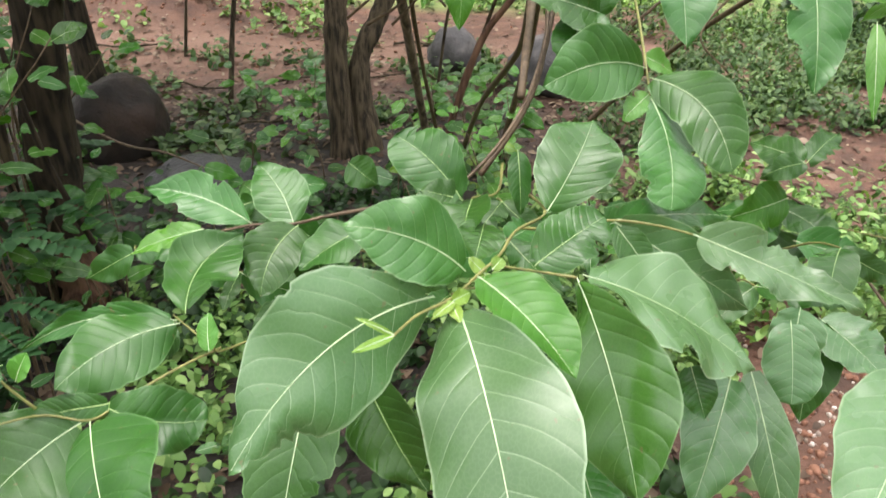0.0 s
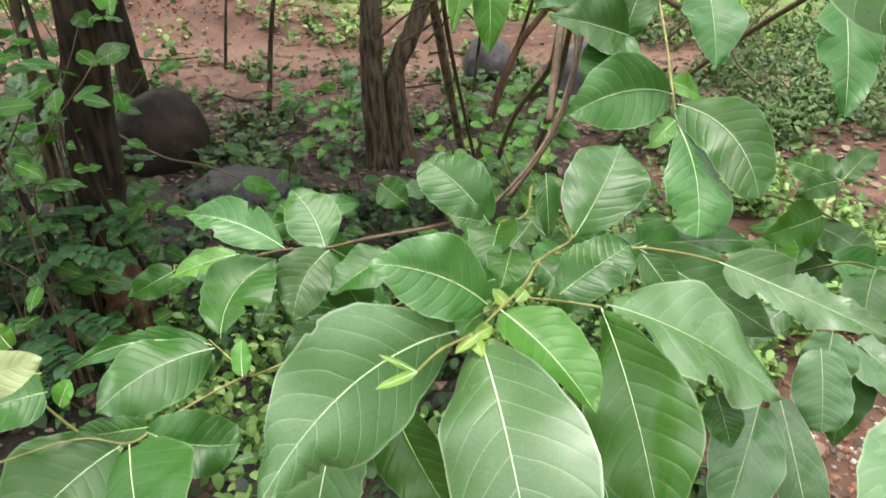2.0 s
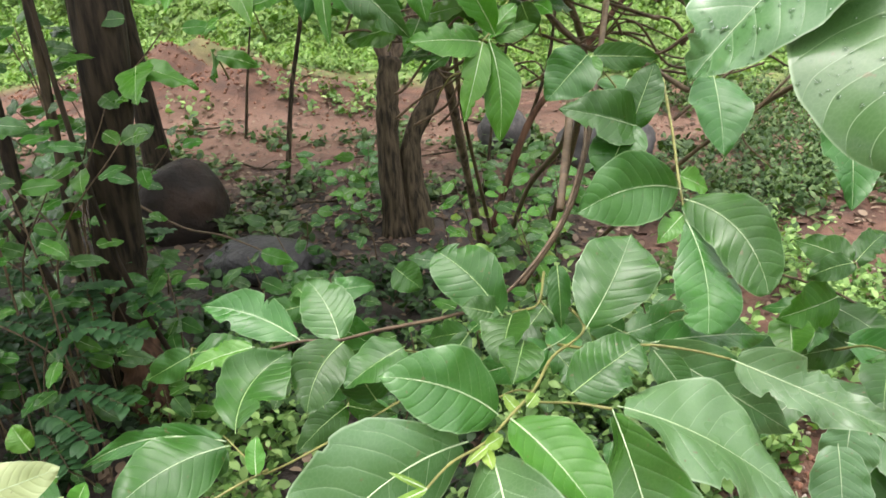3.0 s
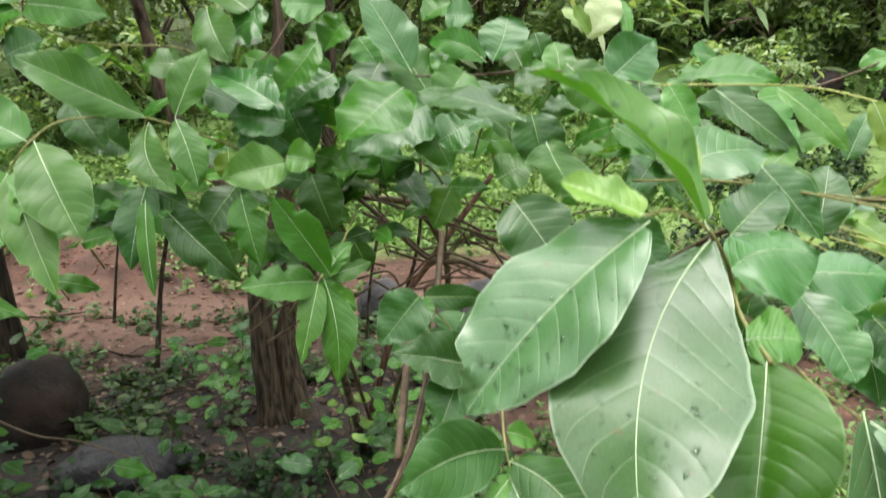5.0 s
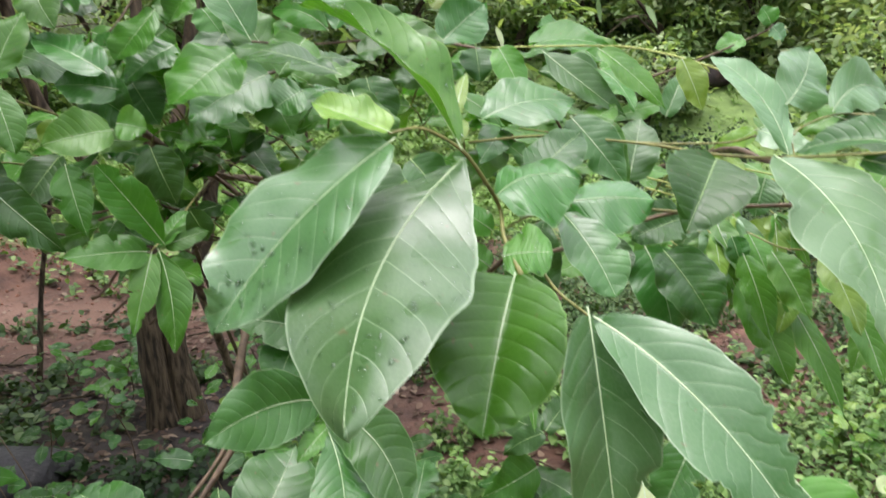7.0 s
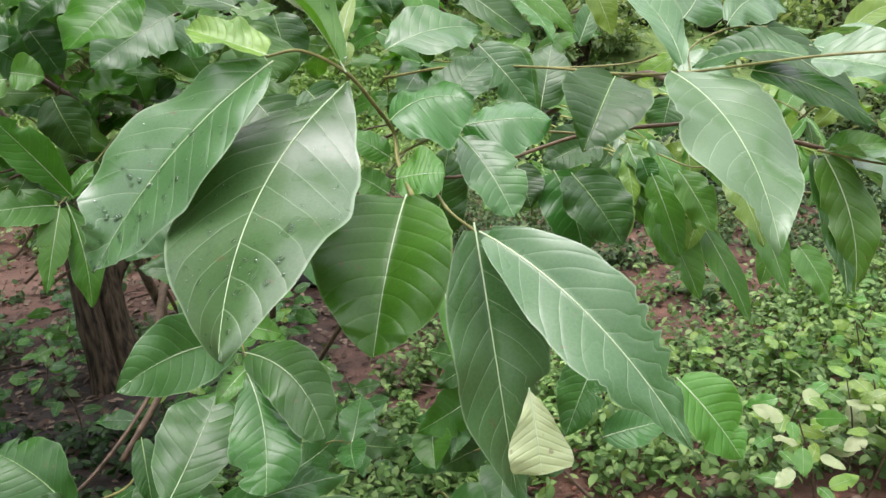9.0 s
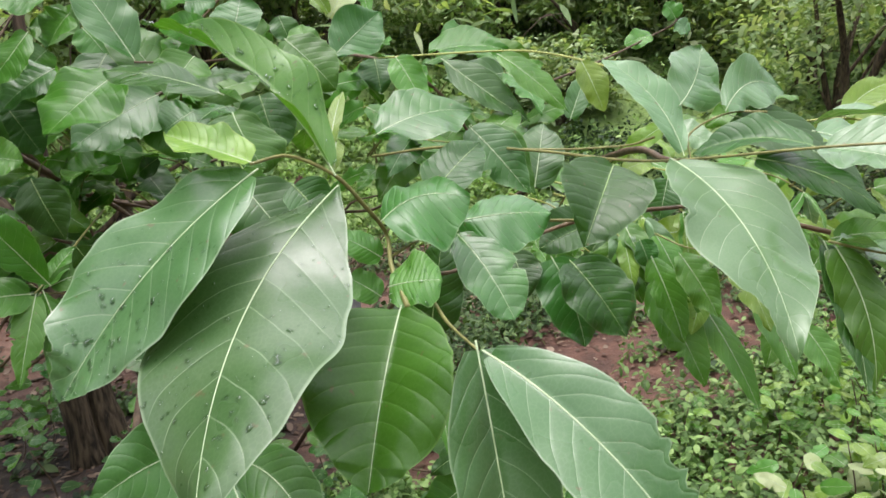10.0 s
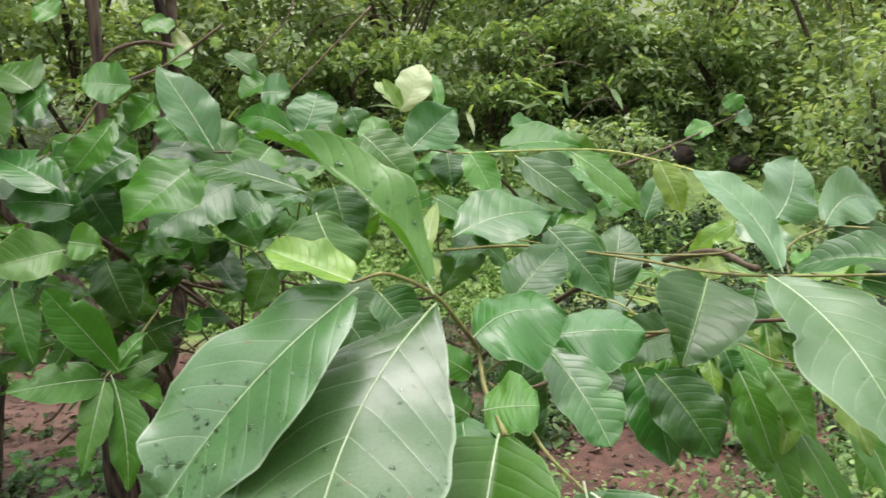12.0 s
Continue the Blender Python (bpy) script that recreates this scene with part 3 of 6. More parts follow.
leaf(lower, (-0.354, 0.538, 1.072), (-0.370, 0.546, 1.091), 0.023, tone=1)
leaf(lower, (-0.319, 0.516, 1.065), (-0.346, 0.512, 1.062), 0.021, tone=1)
leaf(lower, (-0.306, 0.506, 1.040), (-0.297, 0.516, 1.060), 0.020, tone=1)
leaf(lower, (-0.303, 0.495, 1.064), (-0.355, 0.458, 1.066), 0.054, tone=0)
leaf(lower, (-0.108, 0.753, 0.972), (-0.137, 0.761, 1.025), 0.058, tone=0, up=-.5)
leaf(lower, (0.401, 0.913, 1.266), (0.388, 0.823, 1.166), 0.073, tone=-1, up=-.5)
leaf(lower, (0.424, 0.809, 1.242), (0.410, 0.743, 1.165), 0.018, tone=1)
leaf(lower, (0.315, 1.129, 1.244), (0.312, 1.026, 1.162), 0.082, tone=-1, up=-.5)
leaf(lower, (0.202, 1.127, 1.244), (0.169, 1.062, 1.191), 0.075, tone=-1)
leaf(lower, (-0.011, 0.416, 1.152), (-0.033, 0.416, 1.164), 0.004, tone=2)
leaf(lower, (-0.011, 0.416, 1.152), (-0.034, 0.402, 1.150), 0.006, tone=2)
leaf(lower, (0.023, 0.473, 1.138), (0.009, 0.458, 1.134), 0.008, tone=2)
leaf(lower, (0.021, 0.473, 1.138), (0.033, 0.486, 1.137), 0.011, tone=2)
leaf(lower, (0.022, 0.472, 1.136), (0.027, 0.458, 1.132), 0.009, tone=2)
leaf(lower, (0.045, 0.527, 1.126), (0.033, 0.541, 1.132), 0.010, tone=2)
leaf(lower, (0.050, 0.537, 1.124), (0.058, 0.551, 1.126), 0.011, tone=2)
twig(lower, 0.0014, 0.0028, (-0.222, 0.739, 1.044), (-0.191, 0.772, 1.036), (-0.150, 0.771, 1.038), (-0.108, 0.788, 1.041), (-0.022, 0.816, 1.046), (0.032, 0.848, 1.055), (0.097, 0.933, 1.103), (0.136, 1.053, 1.159), (0.145, 1.130, 1.201))
twig(lower, 0.0037, 0.005, (0.053, 0.924, 1.030), (0.111, 0.995, 1.093), (0.140, 1.074, 1.152), (0.164, 1.179, 1.236), (0.186, 1.288, 1.328))
twig(lower, 0.0009, 0.0016, (-0.014, 0.414, 1.150), (0.000, 0.451, 1.142), (0.021, 0.477, 1.138), (0.040, 0.518, 1.132), (0.058, 0.570, 1.119), (0.076, 0.651, 1.096), (0.116, 0.770, 1.057), (0.096, 0.894, 1.029))
twig(lower, 0.0009, 0.0012, (0.049, 0.539, 1.127), (0.092, 0.581, 1.096), (0.120, 0.580, 1.092))
twig(lower, 0.001, 0.0017, (0.233, 0.659, 1.090), (0.198, 0.659, 1.099), (0.159, 0.669, 1.098), (0.124, 0.707, 1.069), (0.089, 0.760, 1.042))
twig(lower, 0.0007, 0.0014, (-0.233, 0.632, 1.016), (-0.190, 0.596, 1.011), (-0.179, 0.619, 0.990), (-0.104, 0.755, 0.956), (-0.050, 0.862, 0.933))
twig(lower, 0.0008, 0.0012, (-0.353, 0.461, 1.016), (-0.301, 0.505, 1.007), (-0.266, 0.518, 0.992), (-0.249, 0.545, 0.991), (-0.212, 0.576, 1.000), (-0.186, 0.610, 0.996))
twig(lower, 0.0009, 0.0012, (-0.322, 0.506, 1.048), (-0.312, 0.507, 1.030), (-0.299, 0.508, 1.012))
twig(lower, 0.0019, 0.0031, (0.458, 1.180, 0.921), (0.548, 1.146, 0.899), (0.596, 1.095, 0.866), (0.655, 0.997, 0.793), (0.713, 0.960, 0.725))
twig(lower, 0.0009, 0.0012, (0.596, 1.099, 0.874), (0.673, 1.064, 0.870))
twig(lower, 0.0011, 0.0019, (0.215, 0.797, 1.171), (0.212, 0.829, 1.203), (0.226, 0.944, 1.223), (0.243, 1.106, 1.247))
twig(lower, 0.0011, 0.0019, (0.041, 0.819, 1.048), (0.071, 0.859, 1.037), (0.082, 0.950, 1.034))
twig(lower, 0.0015, 0.0025, (0.492, 1.359, 1.034), (0.443, 1.391, 1.094), (0.529, 1.440, 1.179))

# the near branch
leaf(near, (0.269, 0.569, 1.471), (0.148, 0.546, 1.361), 0.095, arch=.068, bend=.006, fold=.30, p=.80, q=.63, up=.45, twist=13, wear=0, wet=1, tone=6, eaten=((0.9, 1, .045, .5), (0.86, 1, .02, .2)))
leaf(near, (0.316, 0.588, 1.453), (0.218, 0.420, 1.346), 0.112, roll=14, arch=.024, bend=.087, fold=.03, p=1.0, q=.60, up=.45, twist=-19, wear=0, wet=1, tone=6)
leaf(near, (0.340, 0.552, 1.381), (0.296, 0.474, 1.307), 0.085, roll=7, arch=.08, fold=.55, p=.76, q=.55, up=.1, twist=4, wear=0, tone=5)
leaf(near, (0.367, 0.495, 1.372), (0.362, 0.429, 1.222), 0.066, bend=.03, fold=.35, roll=-22, wear=0, tone=6, twist=0, eaten=((0.62, -1, .05, .35), (0.75, -1, .08, .6), (0.9, -1, .06, .5)))
leaf(near, (0.380, 0.491, 1.349), (0.422, 0.457, 1.286), 0.034, tone=0, bend=.04)
leaf(near, (0.369, 0.491, 1.367), (0.432, 0.367, 1.277), 0.056, roll=18, arch=.061, bend=-.054, fold=.40, p=.90, q=.85, up=.2, twist=-15, wear=0, tone=6, eaten=((0.58, -1, .02, .2), (0.66, -1, .03, .32), (0.73, -1, .025, .25), (0.80, -1, .04, .4), (0.92, -1, .04, .4), (0.7, 1, .03, .2), (0.85, 1, .05, .3)))
leaf(near, (0.460, 0.427, 1.283), (0.484, 0.399, 1.241), 0.044, wear=2, tone=1)
leaf(near, (0.267, 0.570, 1.474), (0.220, 0.602, 1.494), 0.034, tone=2, fold=.55, bend=-.05, roll=12, wavy=1.5)
leaf(near, (0.315, 0.588, 1.459), (0.211, 0.697, 1.568), 0.043, fold=1.0, arch=.076, bend=.061, p=.85, q=1.0, up=.7, twist=8, wet=1, wear=1, wavy=2.6, tone=1)
leaf(near, (0.322, 0.618, 1.477), (0.316, 0.596, 1.462), 0.011, tone=2)
leaf(near, (0.319, 0.629, 1.473), (0.339, 0.672, 1.509), 0.012, tone=2)
leaf(near, (0.347, 0.627, 1.419), (0.412, 0.624, 1.428), 0.084, bend=-.18, fold=-.22, p=.77, q=.79, up=.3, twist=-10, wear=0, tone=4)
leaf(near, (0.408, 0.659, 1.405), (0.481, 0.642, 1.405), 0.062, fold=-.22, p=.99, q=.76, up=.2, twist=-8, wear=0, tone=4)
leaf(near, (0.407, 0.658, 1.400), (0.427, 0.592, 1.344), 0.045, roll=-4, bend=-.022, fold=.33, p=.79, q=.56, up=.2, twist=-6, wear=1, tone=4)
leaf(near, (0.563, 0.693, 1.428), (0.502, 0.631, 1.378), 0.076, arch=.085, fold=.51, p=.79, q=.62, up=.05, twist=8, wear=0, wavy=.8, tone=0)
leaf(near, (0.607, 0.677, 1.429), (0.589, 0.505, 1.315), 0.100, roll=-3, arch=.085, bend=-.038, fold=.20, p=1.0, q=.97, up=.75, twist=0, wear=0, tone=7, eaten=((0.45, 1, .02, .12), (0.84, 1, .06, .3), (0.3, -1, .02, .1)))
leaf(near, (0.617, 0.672, 1.430), (0.582, 0.741, 1.515), 0.046, bend=.085, fold=.2, p=.86, q=.55, up=.6, twist=0, wear=0, tone=7)
leaf(near, (0.631, 0.699, 1.470), (0.685, 0.746, 1.518), 0.061, roll=40, arch=.025, bend=.055, fold=.05, p=.84, q=.88, up=.6, twist=9, wear=0, tone=7)
leaf(near, (0.669, 0.688, 1.462), (0.751, 0.714, 1.470), 0.052, roll=46, arch=.062, bend=-.19, fold=.25, p=.90, q=.87, up=.6, twist=-7, wear=0, tone=7, eaten=((0.3, 1, .05, .3), (0.8, 1, .05, .2)))
leaf(near, (0.683, 0.703, 1.457), (0.766, 0.617, 1.368), 0.061, bend=-.08, wear=1, up=.6, tone=0)
leaf(near, (0.650, 0.631, 1.428), (0.731, 0.575, 1.379), 0.040, tone=0, bend=-.05)
leaf(near, (0.687, 0.602, 1.434), (0.626, 0.674, 1.431), 0.045, tone=0, bend=.1)
leaf(near, (0.838, 0.736, 1.437), (0.918, 0.738, 1.466), 0.029, tone=2, bend=-.1)
leaf(near, (0.674, 0.585, 1.436), (0.711, 0.517, 1.420), 0.061, up=.6, tone=7)
leaf(near, (0.781, 0.712, 1.440), (0.876, 0.681, 1.436), 0.067, up=.7, tone=7)
leaf(near, (0.683, 0.579, 1.363), (0.684, 0.536, 1.255), 0.042, bend=-.06, tone=1, wavy=2)
leaf(near, (0.685, 0.578, 1.365), (0.725, 0.541, 1.349), 0.060, up=.7, tone=7)
leaf(near, (0.542, 0.787, 1.332), (0.554, 0.746, 1.249), 0.063, bend=-.04, tone=4)
leaf(near, (0.665, 0.808, 1.309), (0.676, 0.767, 1.223), 0.040, tone=1)
leaf(near, (0.689, 0.843, 1.305), (0.752, 0.775, 1.166), 0.038, wear=1, tone=2)
leaf(near, (0.637, 0.815, 1.283), (0.602, 0.813, 1.282), 0.017, tone=2)
leaf(near, (0.637, 0.815, 1.283), (0.604, 0.794, 1.248), 0.015, tone=2)
leaf(near, (0.637, 0.815, 1.283), (0.625, 0.789, 1.247), 0.017, tone=2)
leaf(near, (0.637, 0.815, 1.283), (0.622, 0.842, 1.292), 0.017, tone=1)
leaf(near, (0.666, 0.832, 1.322), (0.673, 0.824, 1.292), 0.031)
leaf(near, (0.338, 0.579, 1.386), (0.370, 0.565, 1.389), 0.046, p=.42, q=.42, tone=1, up=.3, fold=.12, wet=1)
leaf(near, (0.343, 0.632, 1.365), (0.322, 0.642, 1.380), 0.027, tone=1, p=.45, q=.42, fold=.15, wear=0)
leaf(near, (0.348, 0.639, 1.391), (0.320, 0.646, 1.410), 0.025, tone=1, p=.45, q=.42, fold=.1, wear=0)
leaf(near, (0.376, 0.659, 1.395), (0.381, 0.661, 1.406), 0.010, tone=3, p=.5, q=.5, fold=.4, wear=0)
leaf(near, (0.397, 0.879, 1.460), (0.510, 0.894, 1.474), 0.089, roll=12, arch=0.072, bend=-0.052, fold=0.18, p=0.95, q=0.87, up=0.4, twist=-1, tone=4, wear=0)
leaf(near, (0.585, 0.921, 1.377), (0.625, 0.975, 1.447), 0.059)
leaf(near, (0.434, 0.814, 1.403), (0.498, 0.844, 1.445), 0.059, tone=0)
leaf(near, (0.508, 0.908, 1.458), (0.553, 0.858, 1.384), 0.056)
leaf(near, (0.507, 0.800, 1.339), (0.509, 0.770, 1.301), 0.044, tone=0)
leaf(near, (0.397, 0.720, 1.298), (0.418, 0.729, 1.379), 0.051, tone=0)
leaf(near, (0.623, 0.849, 1.345), (0.555, 0.846, 1.326), 0.059, tone=0)
leaf(near, (0.298, 0.715, 1.442), (0.323, 0.689, 1.404), 0.039, tone=0)
leaf(near, (0.373, 0.432, 1.293), (0.368, 0.406, 1.256), 0.034, tone=3, p=1.15, q=.22, fold=.25, wear=0, twist=0)
leaf(near, (0.396, 0.479, 1.269), (0.389, 0.485, 1.287), 0.019, tone=1)
leaf(near, (0.490, 0.585, 1.228), (0.454, 0.574, 1.165), 0.041)
leaf(near, (0.482, 0.567, 1.161), (0.536, 0.558, 1.169), 0.032)
leaf(near, (0.676, 0.826, 1.275), (0.696, 0.760, 1.174), 0.054, tone=1)
leaf(near, (0.682, 0.783, 1.315), (0.699, 0.741, 1.254), 0.041, tone=1, wavy=2)
leaf(near, (0.748, 0.788, 1.307), (0.748, 0.725, 1.235), 0.039, tone=2)
leaf(near, (0.729, 0.804, 1.274), (0.691, 0.777, 1.226), 0.028, tone=2)
leaf(near, (0.781, 0.789, 1.259), (0.779, 0.723, 1.176), 0.036, tone=1)
leaf(near, (0.694, 0.846, 1.322), (0.702, 0.807, 1.265), 0.038, tone=1)
leaf(near, (0.844, 0.829, 1.222), (0.802, 0.798, 1.159), 0.035, tone=1)
leaf(near, (0.838, 0.783, 1.207), (0.853, 0.741, 1.145), 0.048, tone=1)
twig(near, 0.0009, 0.0012, (0.694, 0.846, 1.322), (0.706, 0.799, 1.313), (0.748, 0.788, 1.307), (0.807, 0.788, 1.276), (0.883, 0.789, 1.261))
leaf(near, (0.718, 0.813, 1.260), (0.748, 0.739, 1.138), 0.037, tone=1)
leaf(near, (0.550, 0.762, 1.332), (0.576, 0.706, 1.268), 0.076, tone=0)
leaf(near, (0.685, 0.804, 1.390), (0.669, 0.796, 1.350), 0.042)
leaf(near, (0.714, 0.638, 1.442), (0.764, 0.595, 1.412), 0.058, up=.7, tone=7)
leaf(near, (0.714, 0.614, 1.356), (0.751, 0.584, 1.361), 0.029, tone=1)
leaf(near, (0.692, 0.599, 1.360), (0.673, 0.532, 1.260), 0.041, tone=-1, wear=2)
leaf(near, (0.716, 0.613, 1.356), (0.748, 0.572, 1.317), 0.075, up=.7, tone=7)
twig(near, 0.001, 0.0019, (0.265, 0.570, 1.474), (0.288, 0.582, 1.475), (0.315, 0.590, 1.459), (0.334, 0.603, 1.435), (0.350, 0.625, 1.411), (0.346, 0.600, 1.394), (0.344, 0.553, 1.379))
twig(near, 0.0009, 0.0014, (0.367, 0.494, 1.367), (0.365, 0.546, 1.369), (0.366, 0.602, 1.379), (0.354, 0.618, 1.390))
twig(near, 0.0009, 0.0015, (0.349, 0.620, 1.395), (0.377, 0.638, 1.401), (0.411, 0.657, 1.402), (0.472, 0.700, 1.391), (0.566, 0.759, 1.369))
twig(near, 0.0004, 0.0006, (0.367, 0.494, 1.366), (0.410, 0.469, 1.356), dry=1)
twig(near, 0.0015, 0.0025, (0.354, 0.618, 1.390), (0.411, 0.693, 1.358), (0.486, 0.751, 1.357), (0.575, 0.778, 1.366), (0.659, 0.761, 1.368), (0.703, 0.740, 1.365), (0.780, 0.685, 1.339))
twig(near, 0.001, 0.0019, (0.711, 0.521, 1.441), (0.659, 0.569, 1.439), (0.622, 0.671, 1.427), (0.588, 0.727, 1.426), (0.553, 0.835, 1.431), (0.504, 0.989, 1.431), (0.442, 1.133, 1.416))
twig(near, 0.0009, 0.0012, (0.733, 0.539, 1.350), (0.704, 0.560, 1.357), (0.679, 0.580, 1.365))
twig(near, 0.0009, 0.0012, (0.802, 0.758, 1.436), (0.838, 0.736, 1.437), (0.908, 0.690, 1.422), lime=1)
twig(near, 0.0008, 0.0011, (0.622, 0.671, 1.428), (0.638, 0.694, 1.446), (0.676, 0.695, 1.459), (0.702, 0.676, 1.458))
twig(near, 0.001, 0.0012, (0.497, 1.067, 1.436), (0.567, 0.883, 1.428), (0.634, 0.809, 1.428), (0.651, 0.773, 1.437))

# the middle branch
leaf(middle, (0.134, 1.204, 1.554), (0.046, 1.146, 1.485), 0.120, roll=4, arch=0.069, bend=-0.045, fold=0.20, p=0.69, q=0.55, twist=-9, wear=0, tone=5)
leaf(middle, (0.149, 1.307, 1.574), (0.075, 1.375, 1.709), 0.077, roll=11, arch=0.038, bend=-0.004, fold=0.37, p=0.73, q=0.84, twist=-3, wear=0)
leaf(middle, (0.009, 1.559, 1.699), (-0.072, 1.554, 1.707), 0.093, roll=-10, arch=0.050, bend=-0.028, fold=0.23, p=0.73, q=0.56, twist=-4, tone=5, wear=0)
leaf(middle, (0.277, 1.331, 1.585), (0.308, 1.367, 1.655), 0.084, roll=-4, arch=0.050, bend=0.068, fold=0.14, p=0.97, q=0.62, twist=1, wear=0)
leaf(middle, (0.268, 1.334, 1.586), (0.183, 1.408, 1.624), 0.050, roll=-30, arch=0.063, bend=0.102, fold=0.27, p=0.83, q=0.60, twist=-1, tone=5, wear=0)
leaf(middle, (0.441, 1.379, 1.617), (0.485, 1.398, 1.695), 0.063, roll=5, arch=0.048, bend=0.054, fold=0.20, p=0.90, q=0.64, twist=3, tone=3, wear=0)
leaf(middle, (0.405, 1.145, 1.549), (0.482, 1.177, 1.606), 0.075, roll=21, arch=0.047, bend=0.001, fold=0.26, p=1.00, q=0.87, twist=-11, wear=0)
leaf(middle, (0.343, 1.110, 1.576), (0.394, 1.070, 1.509), 0.073, tone=5)
leaf(middle, (0.552, 1.215, 1.545), (0.666, 1.175, 1.540), 0.088, roll=-9, arch=0.051, bend=-0.079, fold=0.34, p=0.55, q=0.82, twist=-9, tone=5, wear=0)
leaf(middle, (0.260, 0.945, 1.514), (0.143, 0.995, 1.550), 0.065, roll=23, arch=0.052, bend=-0.006, fold=0.00, p=0.91, q=0.61, twist=-0, tone=0, wear=1)
leaf(middle, (0.264, 0.859, 1.498), (0.284, 0.816, 1.446), 0.082, roll=-29, arch=0.061, bend=0.090, fold=0.19, p=1.00, q=0.70, up=0.1, twist=12, tone=5, wear=0)
leaf(middle, (0.544, 1.113, 1.536), (0.639, 1.050, 1.445), 0.052, roll=3, arch=0.050, bend=0.049, fold=0.30, p=0.88, q=0.92, twist=-8, wear=0)
leaf(middle, (0.515, 0.923, 1.458), (0.569, 0.881, 1.378), 0.060, tone=5)
leaf(middle, (-0.048, 1.242, 1.533), (-0.161, 1.325, 1.587), 0.070)
leaf(middle, (0.003, 1.397, 1.632), (-0.062, 1.370, 1.554), 0.085, roll=2, arch=0.054, bend=-0.066, fold=0.20, p=0.91, q=0.55, twist=0, tone=5, wear=0)
leaf(middle, (0.485, 1.126, 1.544), (0.509, 1.092, 1.476), 0.049, tone=1)
leaf(middle, (0.698, 1.014, 1.517), (0.716, 0.992, 1.451), 0.039, tone=2)
leaf(middle, (0.610, 1.077, 1.535), (0.680, 1.021, 1.454), 0.044, tone=1)
leaf(middle, (0.703, 1.065, 1.439), (0.746, 1.094, 1.499), 0.034)
leaf(middle, (0.577, 1.040, 1.430), (0.626, 1.054, 1.461), 0.047, tone=1)
leaf(middle, (0.090, 1.866, 1.819), (0.040, 1.873, 1.787), 0.119, tone=3)
leaf(middle, (0.045, 1.878, 1.840), (-0.004, 1.914, 1.877), 0.068, tone=1)
leaf(middle, (0.162, 1.741, 1.775), (0.218, 1.723, 1.726), 0.067, tone=5)
leaf(middle, (0.223, 1.561, 1.677), (0.275, 1.549, 1.673), 0.078)
leaf(middle, (0.410, 1.416, 1.672), (0.433, 1.375, 1.626), 0.023, tone=2)
leaf(middle, (0.498, 1.398, 1.680), (0.504, 1.358, 1.616), 0.029, tone=1)
leaf(middle, (0.336, 1.368, 1.568), (0.311, 1.434, 1.637), 0.057, tone=5)
leaf(middle, (0.371, 1.472, 1.637), (0.385, 1.463, 1.587), 0.050)
leaf(middle, (0.479, 1.231, 1.547), (0.478, 1.205, 1.498), 0.058, tone=0)
leaf(middle, (0.231, 1.289, 1.573), (0.187, 1.240, 1.519), 0.077, tone=5)
leaf(middle, (0.101, 1.423, 1.594), (0.066, 1.370, 1.526), 0.083, tone=0)
leaf(middle, (-0.098, 1.374, 1.678), (-0.177, 1.448, 1.724), 0.090, tone=5)
leaf(middle, (-0.125, 1.376, 1.647), (-0.070, 1.367, 1.676), 0.105)
leaf(middle, (-0.133, 1.712, 1.848), (-0.172, 1.724, 1.872), 0.068, tone=1)
leaf(middle, (-0.004, 1.551, 1.615), (-0.041, 1.534, 1.578), 0.084, tone=5)
leaf(middle, (0.040, 1.549, 1.670), (-0.004, 1.551, 1.615), 0.102, tone=5)
leaf(middle, (0.306, 1.161, 1.512), (0.318, 1.128, 1.431), 0.075, tone=0)
leaf(middle, (0.161, 1.296, 1.512), (0.201, 1.257, 1.429), 0.075, tone=5)
leaf(middle, (-0.063, 1.451, 1.534), (-0.019, 1.431, 1.450), 0.081, tone=0)
leaf(middle, (0.089, 1.410, 1.469), (0.100, 1.399, 1.397), 0.072, tone=5)
leaf(middle, (0.175, 1.307, 1.525), (0.052, 1.253, 1.460), 0.122)
leaf(middle, (0.183, 1.358, 1.527), (0.109, 1.433, 1.647), 0.093, tone=5)
leaf(middle, (0.023, 1.426, 1.578), (-0.060, 1.401, 1.519), 0.103)
leaf(middle, (0.036, 1.639, 1.641), (-0.043, 1.647, 1.662), 0.099, tone=5)
leaf(middle, (-0.040, 1.267, 1.510), (-0.126, 1.273, 1.520), 0.082)
leaf(middle, (0.021, 1.421, 1.544), (0.069, 1.416, 1.533), 0.078, tone=0)
leaf(middle, (0.063, 1.485, 1.640), (0.101, 1.473, 1.579), 0.076, tone=5)
leaf(middle, (0.242, 1.638, 1.706), (0.184, 1.636, 1.675), 0.089, tone=5)
leaf(middle, (0.098, 1.759, 1.772), (0.043, 1.759, 1.756), 0.080, tone=1)
leaf(middle, (0.147, 1.758, 1.788), (0.142, 1.763, 1.812), 0.027, tone=2)
leaf(middle, (0.234, 1.422, 1.623), (0.194, 1.364, 1.568), 0.063, tone=1)
leaf(middle, (0.401, 1.400, 1.550), (0.406, 1.461, 1.619), 0.060, tone=1)
leaf(middle, (0.442, 1.369, 1.624), (0.414, 1.368, 1.671), 0.026, tone=2)
leaf(middle, (0.306, 1.303, 1.547), (0.360, 1.301, 1.554), 0.062, tone=0)
leaf(middle, (0.220, 1.198, 1.497), (0.178, 1.197, 1.474), 0.073)
leaf(middle, (0.094, 1.397, 1.426), (0.015, 1.399, 1.409), 0.115, tone=5)
leaf(middle, (0.209, 1.383, 1.383), (0.177, 1.374, 1.317), 0.062, tone=1)
